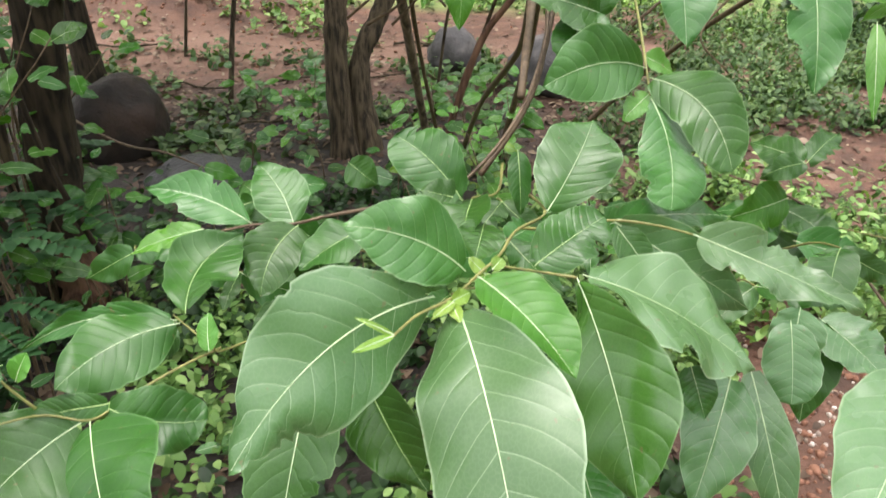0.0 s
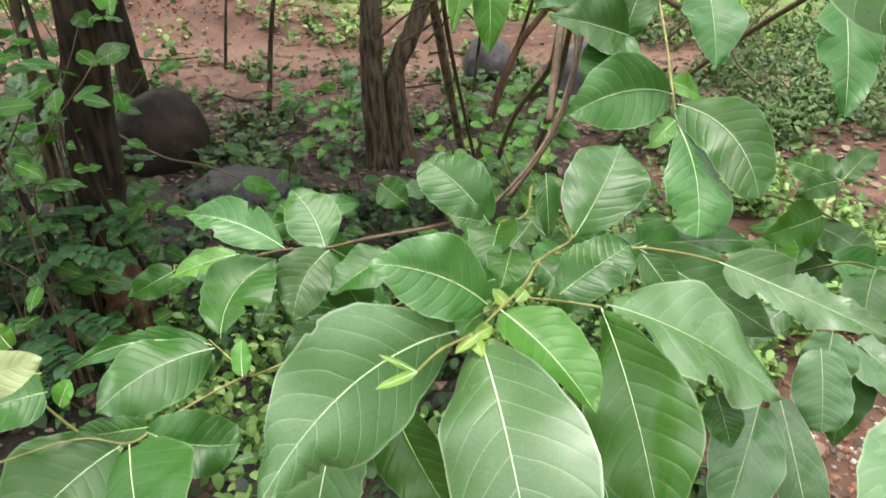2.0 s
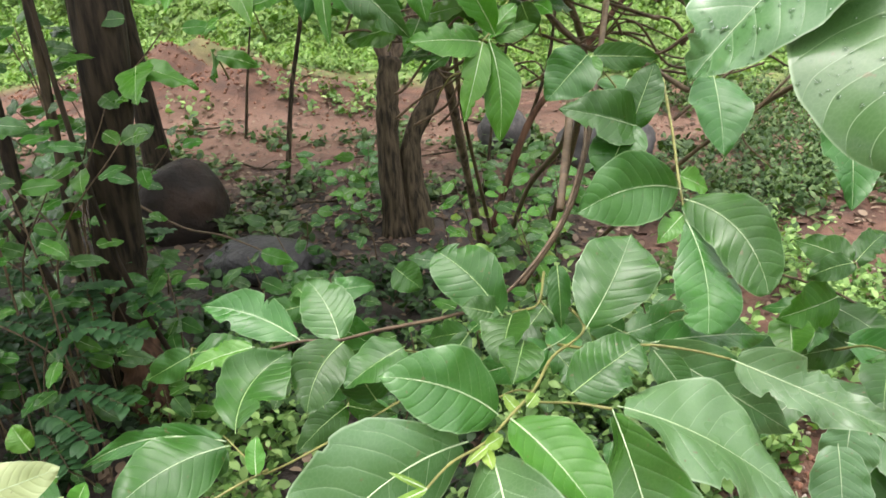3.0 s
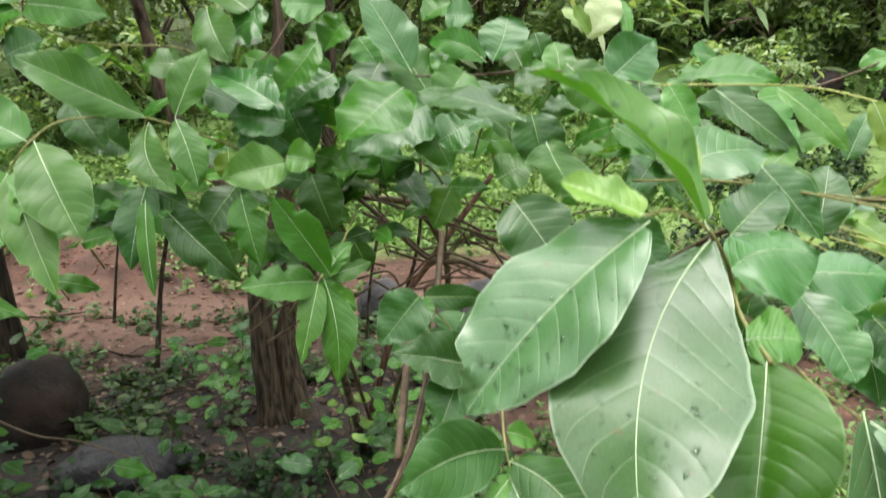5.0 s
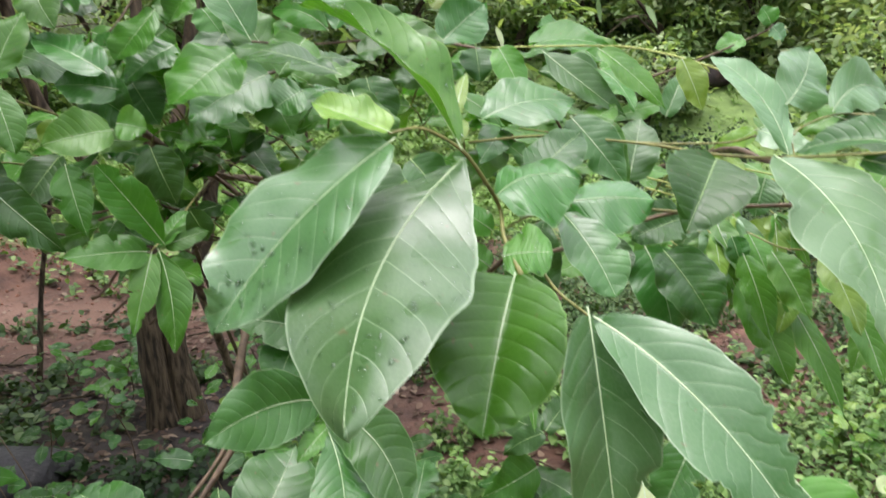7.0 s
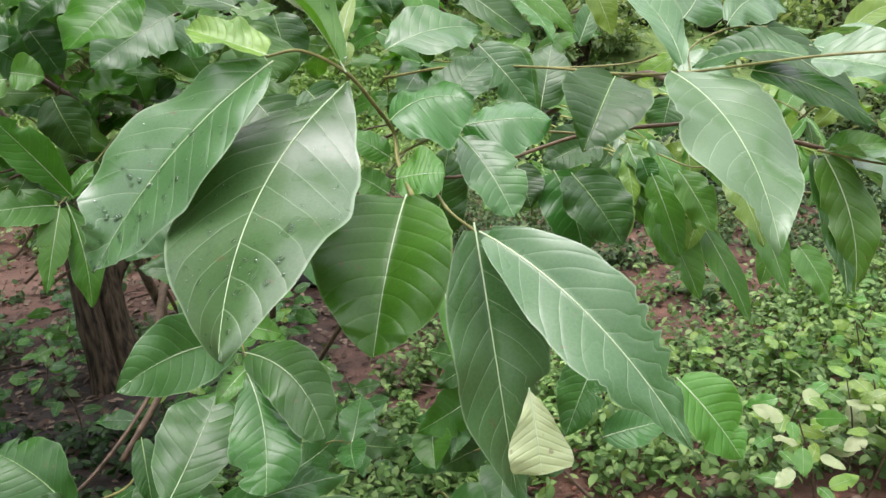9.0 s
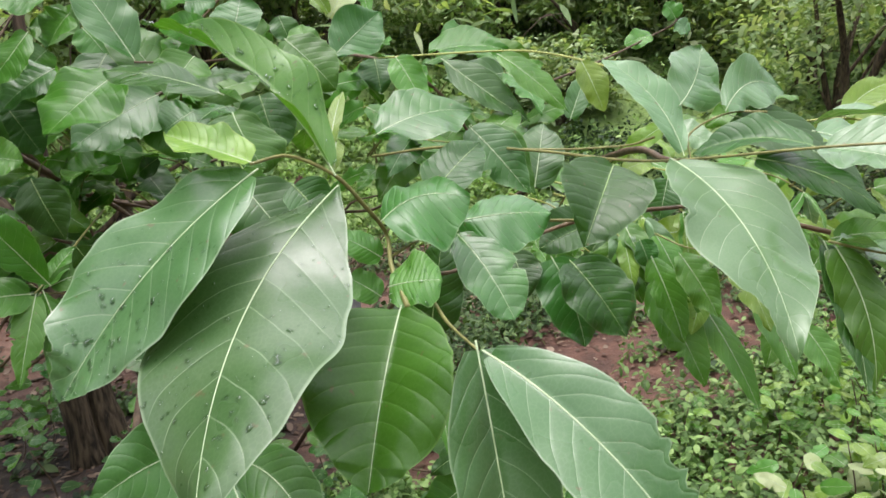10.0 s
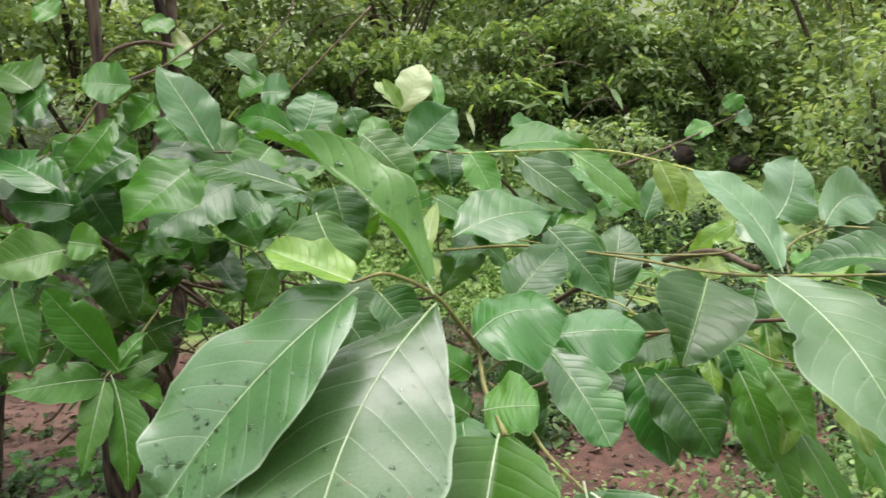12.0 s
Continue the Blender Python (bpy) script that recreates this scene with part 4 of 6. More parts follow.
leaf(middle, (0.265, 1.080, 1.407), (0.326, 1.009, 1.309), 0.098, tone=0)
leaf(middle, (0.273, 1.282, 1.406), (0.328, 1.283, 1.431), 0.076, tone=5)
leaf(middle, (0.338, 1.169, 1.362), (0.304, 1.169, 1.347), 0.057, tone=0)
leaf(middle, (1.690, 2.315, 1.621), (1.659, 2.329, 1.677), 0.082, tone=5)
leaf(middle, (1.690, 2.315, 1.615), (1.726, 2.301, 1.570), 0.094)
leaf(middle, (1.611, 2.328, 1.581), (1.517, 2.345, 1.556), 0.076, tone=1)
twig(middle, 0.0025, 0.0037, (1.679, 2.343, 1.654), (1.690, 2.315, 1.615), (1.610, 2.327, 1.578), (1.435, 2.307, 1.521), (1.235, 2.293, 1.468))
twig(middle, 0.0012, 0.0016, (0.468, 1.151, 1.544), (0.606, 1.089, 1.539), (0.668, 1.053, 1.530), (0.733, 0.995, 1.503), (0.764, 0.954, 1.482), lime=1)
twig(middle, 0.0015, 0.0031, (0.153, 1.254, 1.569), (0.230, 1.339, 1.566), (0.372, 1.361, 1.570), (0.499, 1.278, 1.545), (0.593, 1.302, 1.487), (0.672, 1.376, 1.392))
twig(middle, 0.0025, 0.0043, (0.180, 1.327, 1.526), (0.097, 1.410, 1.503), (0.024, 1.593, 1.358), (-0.090, 1.790, 1.280))
twig(middle, 0.0043, 0.0056, (-0.023, 1.591, 1.326), (0.019, 1.593, 1.355), (0.089, 1.580, 1.300), (0.175, 1.561, 1.219), (0.253, 1.555, 1.206), (0.355, 1.439, 1.155))
twig(middle, 0.0025, 0.0037, (0.024, 1.593, 1.355), (0.154, 1.528, 1.318), (0.290, 1.413, 1.283))
twig(middle, 0.004, 0.0055, (-0.113, 1.871, 1.765), (-0.066, 1.876, 1.810), (-0.002, 1.875, 1.824), (0.061, 1.868, 1.809))
twig(middle, 0.0019, 0.0031, (-0.215, 1.589, 1.557), (-0.122, 1.645, 1.618), (-0.056, 1.706, 1.709), (0.050, 1.760, 1.762), (0.161, 1.765, 1.835))
twig(middle, 0.0015, 0.0025, (0.178, 1.957, 1.771), (0.290, 1.967, 1.874), (0.335, 1.980, 1.966))
twig(middle, 0.0019, 0.0025, (0.224, 1.730, 1.643), (0.349, 1.741, 1.757), (0.461, 1.752, 1.860))
twig(middle, 0.0019, 0.0031, (0.066, 1.685, 1.317), (0.157, 1.664, 1.219), (0.275, 1.649, 1.167), (0.384, 1.589, 1.154))
twig(middle, 0.0019, 0.0025, (0.268, 1.568, 1.294), (0.197, 1.560, 1.219), (0.070, 1.555, 1.145))
twig(middle, 0.0025, 0.0043, (-0.050, 1.747, 1.448), (-0.049, 1.741, 1.403), (0.012, 1.722, 1.353), (0.087, 1.696, 1.275))
twig(middle, 0.0019, 0.0025, (-0.049, 1.741, 1.403), (0.048, 1.717, 1.379), (0.141, 1.690, 1.322))
twig(middle, 0.0019, 0.0025, (-0.126, 1.653, 1.387), (-0.022, 1.680, 1.373), (0.112, 1.700, 1.358), (0.236, 1.678, 1.394))
twig(middle, 0.0012, 0.0019, (0.000, 1.512, 1.303), (0.040, 1.499, 1.271), (0.071, 1.489, 1.240))

# the side branch
leaf(side, (-0.214, 1.178, 1.526), (-0.345, 1.111, 1.609), 0.072, roll=13, arch=0.045, bend=-0.030, fold=0.33, p=1.00, q=0.55, up=-0.5, twist=-5, tone=5, wear=0)
leaf(side, (-0.185, 1.206, 1.524), (-0.143, 1.246, 1.619), 0.060, roll=10, arch=0.051, bend=-0.006, fold=0.21, p=0.96, q=0.76, up=-0.5, twist=2, tone=5, wear=0)
leaf(side, (-0.159, 1.353, 1.685), (-0.116, 1.283, 1.597), 0.065, arch=0.054, bend=0.039, fold=0.28, p=0.89, q=0.71, up=-0.5, twist=-6, tone=5, wear=0)
leaf(side, (-0.260, 1.371, 1.758), (-0.163, 1.335, 1.697), 0.077, up=-.5, tone=5)
leaf(side, (-0.212, 1.177, 1.521), (-0.168, 1.108, 1.431), 0.050, roll=-3, arch=0.053, bend=0.142, fold=0.22, p=0.97, q=0.75, up=-0.5, twist=-1, tone=5, wear=0)
leaf(side, (-0.208, 1.110, 1.424), (-0.194, 1.059, 1.306), 0.027, up=-.5, tone=5)
leaf(side, (-0.180, 1.186, 1.525), (-0.146, 1.136, 1.436), 0.049, roll=-21, arch=0.048, bend=-0.020, fold=0.26, p=0.88, q=0.55, up=-0.5, twist=5, tone=5, wear=0)
leaf(side, (-0.280, 0.987, 1.513), (-0.211, 0.904, 1.416), 0.073, roll=-18, arch=0.056, bend=0.008, fold=0.22, p=0.85, q=0.55, up=-0.5, twist=-4, tone=5, wear=0)
leaf(side, (-0.304, 0.973, 1.483), (-0.338, 0.906, 1.371), 0.074, tone=1, up=-.5)
leaf(side, (-0.302, 0.971, 1.473), (-0.239, 0.897, 1.356), 0.052, tone=1, wear=1, up=-.5)
leaf(side, (-0.291, 0.997, 1.511), (-0.406, 1.043, 1.562), 0.070, up=-.5, tone=5)
leaf(side, (-0.442, 1.372, 1.702), (-0.540, 1.407, 1.755), 0.070, up=-.5, tone=5)
leaf(side, (-0.440, 1.373, 1.704), (-0.429, 1.444, 1.830), 0.089, up=-.5, tone=5)
leaf(side, (-0.438, 1.372, 1.699), (-0.300, 1.339, 1.674), 0.067, up=-.5, tone=5)
leaf(side, (-0.447, 1.371, 1.693), (-0.517, 1.315, 1.637), 0.111, up=-.5, tone=5)
leaf(side, (-0.449, 1.308, 1.618), (-0.388, 1.308, 1.641), 0.069, tone=0, up=-.5)
leaf(side, (-0.467, 1.257, 1.610), (-0.445, 1.246, 1.552), 0.053, tone=0, up=-.5)
leaf(side, (-0.224, 1.174, 1.437), (-0.241, 1.117, 1.332), 0.060, tone=0, up=-.5)
leaf(side, (-0.224, 1.173, 1.433), (-0.167, 1.155, 1.405), 0.044, tone=0, up=-.5)
leaf(side, (-0.195, 1.156, 1.400), (-0.094, 1.105, 1.309), 0.062, tone=0, up=-.5)
leaf(side, (-0.105, 1.186, 1.429), (-0.159, 1.146, 1.352), 0.063, tone=0, up=-.5)
leaf(side, (-0.032, 1.166, 1.458), (-0.112, 1.128, 1.445), 0.069, tone=1, up=-.5)
leaf(side, (-0.097, 1.163, 1.418), (-0.073, 1.126, 1.325), 0.052, up=-.5, tone=5)
leaf(side, (0.020, 1.137, 1.303), (-0.044, 1.101, 1.420), 0.056, roll=11, arch=0.048, bend=0.006, fold=0.29, p=1.00, q=0.55, up=-0.5, twist=-4, wear=2, tone=5)
leaf(side, (-0.001, 1.138, 1.296), (-0.098, 1.084, 1.305), 0.060, wear=2, up=-.5, tone=5)
leaf(side, (0.002, 1.137, 1.296), (-0.024, 1.082, 1.196), 0.041, tone=1, wear=3, up=-.5, roll=-22)
leaf(side, (0.010, 1.138, 1.299), (0.025, 1.080, 1.170), 0.058, roll=22, arch=0.046, bend=-0.092, fold=0.00, p=0.98, q=0.67, up=-0.5, twist=-1, tone=5, wear=0)
leaf(side, (0.007, 1.147, 1.296), (0.048, 1.183, 1.340), 0.039, up=-.5, tone=5)
leaf(side, (0.016, 1.147, 1.300), (0.076, 1.157, 1.315), 0.034, up=-.5, tone=5)
leaf(side, (0.140, 1.067, 1.289), (0.085, 1.031, 1.236), 0.069, p=.5, up=-.5, tone=0)
leaf(side, (0.143, 1.067, 1.286), (0.228, 1.061, 1.283), 0.037, tone=0, up=-.5)
leaf(side, (0.204, 1.029, 1.201), (0.100, 1.010, 1.232), 0.077, p=.5, up=-.5, tone=0)
leaf(side, (0.193, 1.029, 1.199), (0.223, 1.060, 1.277), 0.054, tone=0, up=-.5)
leaf(side, (0.194, 1.030, 1.207), (0.150, 0.970, 1.135), 0.068, tone=0, up=-.5)
leaf(side, (0.143, 1.067, 1.286), (0.137, 1.041, 1.248), 0.037, up=-.5, tone=5)
leaf(side, (-0.159, 1.450, 1.656), (-0.092, 1.442, 1.635), 0.059, tone=0, up=-.5)
leaf(side, (-0.357, 1.292, 1.555), (-0.298, 1.246, 1.480), 0.069, tone=0, up=-.5)
leaf(side, (-0.352, 1.335, 1.508), (-0.291, 1.325, 1.470), 0.063, tone=0, up=-.5)
leaf(side, (-0.037, 1.208, 1.465), (0.004, 1.204, 1.455), 0.052, tone=1, up=-.5)
leaf(side, (-0.119, 1.215, 1.476), (-0.117, 1.207, 1.427), 0.043, tone=2, up=-.5)
leaf(side, (-0.100, 1.322, 1.517), (-0.031, 1.309, 1.461), 0.078, tone=0, up=-.5)
leaf(side, (-0.217, 1.393, 1.601), (-0.282, 1.398, 1.603), 0.065, up=-.5, tone=5)
leaf(side, (-0.172, 1.436, 1.570), (-0.212, 1.437, 1.562), 0.081, tone=0, up=-.5)
leaf(side, (-0.014, 1.302, 1.425), (0.018, 1.285, 1.335), 0.072, tone=0, up=-.5)
leaf(side, (0.054, 1.153, 1.346), (0.071, 1.174, 1.298), 0.037, tone=0, up=-.5)
twig(side, 0.0011, 0.0019, (-0.306, 0.973, 1.483), (-0.282, 0.987, 1.514), (-0.286, 1.081, 1.530), (-0.253, 1.151, 1.531), (-0.214, 1.178, 1.526), (-0.155, 1.240, 1.495), (-0.067, 1.308, 1.445))
twig(side, 0.0011, 0.0019, (-0.451, 1.374, 1.707), (-0.411, 1.413, 1.654), (-0.335, 1.457, 1.638), (-0.241, 1.501, 1.631), (-0.171, 1.590, 1.577))
twig(side, 0.0009, 0.0015, (-0.217, 1.178, 1.524), (-0.232, 1.174, 1.437), (-0.166, 1.188, 1.420), (-0.105, 1.202, 1.406))
twig(side, 0.0011, 0.0019, (0.000, 1.137, 1.296), (0.023, 1.180, 1.316), (0.036, 1.284, 1.334), (0.050, 1.438, 1.351))
twig(side, 0.0011, 0.0019, (0.139, 1.067, 1.286), (0.175, 1.058, 1.247), (0.197, 1.029, 1.199), (0.223, 0.989, 1.150))
# ---- end of the leaves of the shrub ----


def fill(branch, at, reach, count, size, seed, tones=(-1, 5, 5, 1, 1)):
    """Inner leaves of a branch, hanging outward in pairs from short twigs."""
    rnd = random.Random(seed)
    heap = Heap()
    for _ in range(count // 2):
        c = Vector([at[i] + reach[i] * rnd.uniform(-1, 1) for i in range(3)])
        yaw = rnd.uniform(0, 6.28)
        out = Vector((math.cos(yaw), math.sin(yaw) - 0.25, rnd.uniform(-0.5, 0.5)))
        twig(branch, 0.0012, 0.0019, c, c + Vector((-out.x * 0.03, 0.05, -0.02)), c + Vector((-out.x * 0.06, 0.12, -0.07)), heap=heap)
        for k in (0, 1, 2)[: rnd.choice((2, 3, 3))]:
            a = yaw + (k - 0.5) * rnd.uniform(1.2, 2.0)
            L = size * rnd.uniform(0.65, 1.2)
            d = Vector((math.cos(a), math.sin(a), rnd.uniform(-0.75, 0.25))).normalized()
            leaf(branch, c, c + d * L, L * rnd.uniform(0.42, 0.58), rnd.uniform(-30, 30), 0.06, rnd.uniform(-0.06, 0.06), 0.12,
                 q=rnd.choice((0.6, 0.8, 0.95)), wear=rnd.choice((0, 1, 2, 3)), wavy=rnd.choice((1, 1.6, 2.2)), tone=rnd.choice(tones), heap=heap)
    me = mesh_from("foliage", heap.V, heap.F, BLADE + [RIB, RIB_DARK, TWIG_GREEN], heap.S)
    return tagged(part("foliage", with_uv(me, heap.UV), branch, "crowded inner leaves of the branch"), kind="stuff")


fill(middle, (0.25, 1.62, 1.49), (0.55, 0.22, 0.10), 66, 0.12, 21)
fill(side, (-0.45, 1.55, 1.42), (0.45, 0.25, 0.22), 54, 0.12, 22)
fill(near, (1.00, 1.25, 1.28), (0.38, 0.25, 0.16), 64, 0.11, 23, (1, 1, 7, 2, 2, 1))
fill(middle, (0.30, 1.45, 1.44), (0.50, 0.10, 0.08), 30, 0.11, 27)
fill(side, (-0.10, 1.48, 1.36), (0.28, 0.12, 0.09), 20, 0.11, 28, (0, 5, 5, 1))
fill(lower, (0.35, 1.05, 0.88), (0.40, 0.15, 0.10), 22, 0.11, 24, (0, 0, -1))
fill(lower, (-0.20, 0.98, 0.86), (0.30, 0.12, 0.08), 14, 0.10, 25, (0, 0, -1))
def bare_twigs(branch, at, reach, count, seed):
    """Crooked bare twigs in the open heart of the shrub."""
    rnd = random.Random(seed)
    for _ in range(count):
        c = Vector([at[i] + reach[i] * rnd.uniform(-1, 1) for i in range(3)])
        d = Vector((rnd.choice((-1, 1)) * rnd.uniform(0.5, 1), rnd.uniform(-0.3, 0.3), rnd.uniform(-0.6, 0.4))).normalized()
        L = rnd.uniform(0.12, 0.30)
        kink = Vector((rnd.uniform(-0.03, 0.03), 0, rnd.uniform(-0.04, 0.04)))
        twig(branch, rnd.uniform(0.0012, 0.0025), rnd.uniform(0.0025, 0.004), c - d * L * 0.5, c - d * L * 0.15 + kink, c + d * L * 0.2 - kink * 0.6, c + d * L * 0.5, dry=1)


bare_twigs(middle, (0.20, 1.62, 1.22), (0.30, 0.12, 0.10), 26, 61)
bare_twigs(side, (-0.15, 1.60, 1.20), (0.20, 0.12, 0.12), 10, 62)


def hanging_sprays(branch, at, reach, count, seed):
    """Narrow wet young leaves hanging in small bunches from thin twigs."""
    rnd = random.Random(seed)
    for _ in range(count):
        c = Vector([at[i] + reach[i] * rnd.uniform(-1, 1) for i in range(3)])
        twig(branch, 0.0008, 0.0013, c, c + Vector((-0.02, 0.03, 0.02)), c + Vector((-0.05, 0.08, 0.03)), lime=rnd.choice((0, 1)))
        for k in range(rnd.choice((3, 4, 5))):
            d = Vector((rnd.uniform(-0.5, 0.9), rnd.uniform(-0.6, 0.2), rnd.uniform(-1.0, -0.35))).normalized()
            L = rnd.uniform(0.045, 0.095)
            leaf(branch, c, c + d * L, L * rnd.uniform(0.26, 0.42), rnd.uniform(-30, 30), 0.08, rnd.uniform(-0.08, 0.08), tone=rnd.choice((1, 1, 2, 7, 1)), wavy=1.8, up=0.3)


hanging_sprays(near, (0.80, 0.92, 1.29), (0.18, 0.07, 0.05), 17, 71)
for _b in (lower, near, middle, side, stem_up):
    _b.matrix_parent_inverse = shrub_m


# ---- ground ----
def height(x, y):
    """The lie of the land: flat round the shrub, a bank of dug soil, then a slope up to the wood."""
    z = 0.05 * noise.noise(Vector((x * 0.6, y * 0.6, 0.0))) + 0.025 * noise.noise(Vector((x * 2.3, y * 2.3, 3.0)))
    k = min(max((y - 6.5) / 7.0, 0.0), 1.0)
    z += 2.2 * k * k * (3 - 2 * k)
    if y > 13.5:
        z += (min(y, 60) - 13.5) * 0.30
    bank = math.exp(-((x + 2.9) / 1.3) ** 2 - ((y - 6.6) / 0.75) ** 2)
    z += 0.42 * bank * (1 + 0.5 * noise.noise(Vector((x * 3, y * 3, 7))))
    return z


def ground_sheet():
    def steps(lo, hi, fine_lo, fine_hi, d):
        out = list(np.arange(fine_lo, fine_hi, d))
        v, g = fine_hi, d
        while v < hi:
            out.append(v)
            g *= 1.22
            v += g
        v, g = fine_lo, d
        while v > lo:
            g *= 1.22
            v -= g
            out.insert(0, v)
        return out + [hi + 100]

    xs, ys = steps(-400, 400, -4.0, 6.0, 0.09), steps(-400, 600, 0.6, 9.0, 0.09)
    V = [(x, y, height(x, y)) for y in ys for x in xs]
    w = len(xs)
    Fs = [(j * w + i, j * w + i + 1, (j + 1) * w + i + 1, (j + 1) * w + i) for j in range(len(ys) - 1) for i in range(w - 1)]
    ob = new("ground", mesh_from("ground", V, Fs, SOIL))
    return tagged(ob, "damp red soil with sandy path and grassy slope", "ground", kind="structure")


ground = ground_sheet()


# ---- many small leaves, joined ----
def oval(nu=4, point=0.5, wide=0.5, cup=0.15):
    """Template of one small leaf, length 1 along y, lying in the xy plane."""
    V = [(0, 0, 0)]
    for i in range(1, nu):
        u = i / nu
        w = wide * 0.5 * (math.sin(math.pi * u ** 0.85)) ** point
        z = 0.25 * u * (1 - u)
        V += [(-w, u, z + cup * w), (0, u, z), (w, u, z + cup * w)]
    V.append((0, 1, -0.05))
    Fs = [(0, 2, 1), (0, 3, 2)]
    for i in range(nu - 2):
        k = 1 + 3 * i
        Fs += [(k, k + 1, k + 4, k + 3), (k + 1, k + 2, k + 5, k + 4)]
    k, e = 1 + 3 * (nu - 2), len(V) - 1
    Fs += [(k, k + 1, e), (k + 1, k + 2, e)]
    return np.array(V), Fs


def scatter(name, places, yaws, pitches, rolls, sizes, mat, template):
    """One mesh with a copy of the template at every place."""
    TV, TF = template
    N, k = len(places), len(TV)
    cy, sy, cp, sp = np.cos(yaws), np.sin(yaws), np.cos(pitches), np.sin(pitches)
    cr, sr = np.cos(rolls), np.sin(rolls)
    ax = np.stack([-sy * cp, cy * cp, sp], 1)
    sd0 = np.stack([cy, sy, np.zeros(N)], 1)
    up0 = np.cross(sd0, ax)
    sd = sd0 * cr[:, None] + up0 * sr[:, None]
    up = np.cross(sd, ax)
    V = places[:, None, :] + sizes[:, None, None] * (TV[None, :, 0, None] * sd[:, None, :] + TV[None, :, 1, None] * ax[:, None, :] + TV[None, :, 2, None] * up[:, None, :])
    V = V.reshape(-1, 3)
    loops, starts, at = [], [], 0
    tl = np.concatenate([np.array(f) for f in TF])
    lens = np.array([len(f) for f in TF])
    st = np.concatenate([[0], np.cumsum(lens)[:-1]])
    allv = (tl[None, :] + (np.arange(N) * k)[:, None]).ravel()
    alls = (st[None, :] + (np.arange(N) * len(tl))[:, None]).ravel()
    me = bpy.data.meshes.new(name)
    me.vertices.add(len(V))
    me.vertices.foreach_set("co", V.astype(np.float32).ravel())
    me.loops.add(len(allv))
    me.loops.foreach_set("vertex_index", allv.astype(np.int32))
    me.polygons.add(len(alls))
    me.polygons.foreach_set("loop_start", alls.astype(np.int32))
    me.update(calc_edges=True)
    me.validate()
    me.polygons.foreach_set("use_smooth", [True] * len(me.polygons))
    me.materials.append(mat)
    return me


RNG = np.random.default_rng(11)


def sprigs(count, inside, tall, leaf_size, per, spread=0.06, seed_h=0.0):
    """Places of leaves on small upright plants: each plant a few whorls on a stem."""
    P, Y, T, R, S = [], [], [], [], []
    made = tries = 0
    while made < count and tries < count * 40:
        tries += 1
        x, y = inside()
        if x is None:
            continue
        made += 1
        z0 = height(x, y)
        h = tall * RNG.uniform(0.35, 1.0)
        lean = RNG.normal(0, 0.25, 2)
        m = int(per * RNG.uniform(0.6, 1.3))
        k0 = RNG.uniform(0, 6.28)
        for i in range(m):
            f = (i + 0.5) / m
            yaw = k0 + i * 2.4
            px = x + lean[0] * h * f + RNG.normal(0, spread * 0.15)
            py = y + lean[1] * h * f + RNG.normal(0, spread * 0.15)
            P.append((px, py, z0 + h * f))
            Y.append(yaw)
            T.append(RNG.normal(-0.2, 0.6))
            R.append(RNG.normal(0, 0.3))
            S.append(leaf_size * RNG.uniform(0.55, 1.25) * (1.15 - 0.5 * f))
    return np.array(P), np.array(Y), np.array(T), np.array(R), np.array(S)


def stuff(name, data, mat, template, label, category):
    ob = new(name, scatter(name, *data, mat, template))
    return tagged(ob, label, category, kind="stuff")


def patchy(x0, x1, y0, y1, bare, scale=1.4, at=0.0, seed=0.0):
    def f():
        x, y = RNG.uniform(x0 - 0.5, x1 + 0.5), RNG.uniform(y0 - 0.5, y1 + 0.5)
        e = 0.5 * noise.noise(Vector((x * 0.9, y * 0.9, seed + 9))) + 0.25 * noise.noise(Vector((x * 2.5, y * 2.5, seed)))
        if x < x0 + e + 0.1 or x > x1 + e - 0.1 or y < y0 + e + 0.1 or y > y1 + e - 0.1:
            return None, None
        if noise.noise(Vector((x * scale, y * scale, seed))) < at:
            return None, None
        for bx, by, br in bare:
            if (x - bx) ** 2 + (y - by) ** 2 < br * br * RNG.uniform(0.6, 1.2):
                return None, None
        return x, y
    return f


BARE = [(1.85, 3.05, 0.32), (1.0, 1.62, 0.36), (1.7, 3.3, 0.36), (-0.5, 3.3, 0.30), (-0.45, 3.6, 0.25), (0.75, 1.5, 0.25), (2.6, 4.3, 0.4), (0.6, 4.2, 0.3)]
LEAFLET = oval(4, 0.8, 0.55)
BROAD = oval(5, 0.7, 0.62)
stuff("low_weeds", sprigs(2300, patchy(0.75, 5.5, 1.6, 3.3, BARE, 1.5, -0.30, 2.0), 0.34, 0.050, 13), WEED, oval(5, 0.75, 0.50), "bright green low weeds on red soil", "weeds")
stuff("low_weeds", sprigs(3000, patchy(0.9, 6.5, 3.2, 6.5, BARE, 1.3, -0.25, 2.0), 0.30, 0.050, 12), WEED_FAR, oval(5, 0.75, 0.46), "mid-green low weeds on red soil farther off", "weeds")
stuff("shade_weeds", sprigs(1000, patchy(-2.4, 1.0, 0.6, 3.3, BARE, 1.6, -0.3, 5.0), 0.16, 0.055, 8), WEED_SHADED, BROAD, "weeds under the shrub, darkened in colour for the shade", "weeds")
stuff("bright_weeds", sprigs(620, patchy(-1.2, 0.9, 0.6, 2.4, BARE, 2.0, -0.15, 8.0), 0.16, 0.05, 9), WEED, BROAD, "light green weeds below the shrub", "weeds")
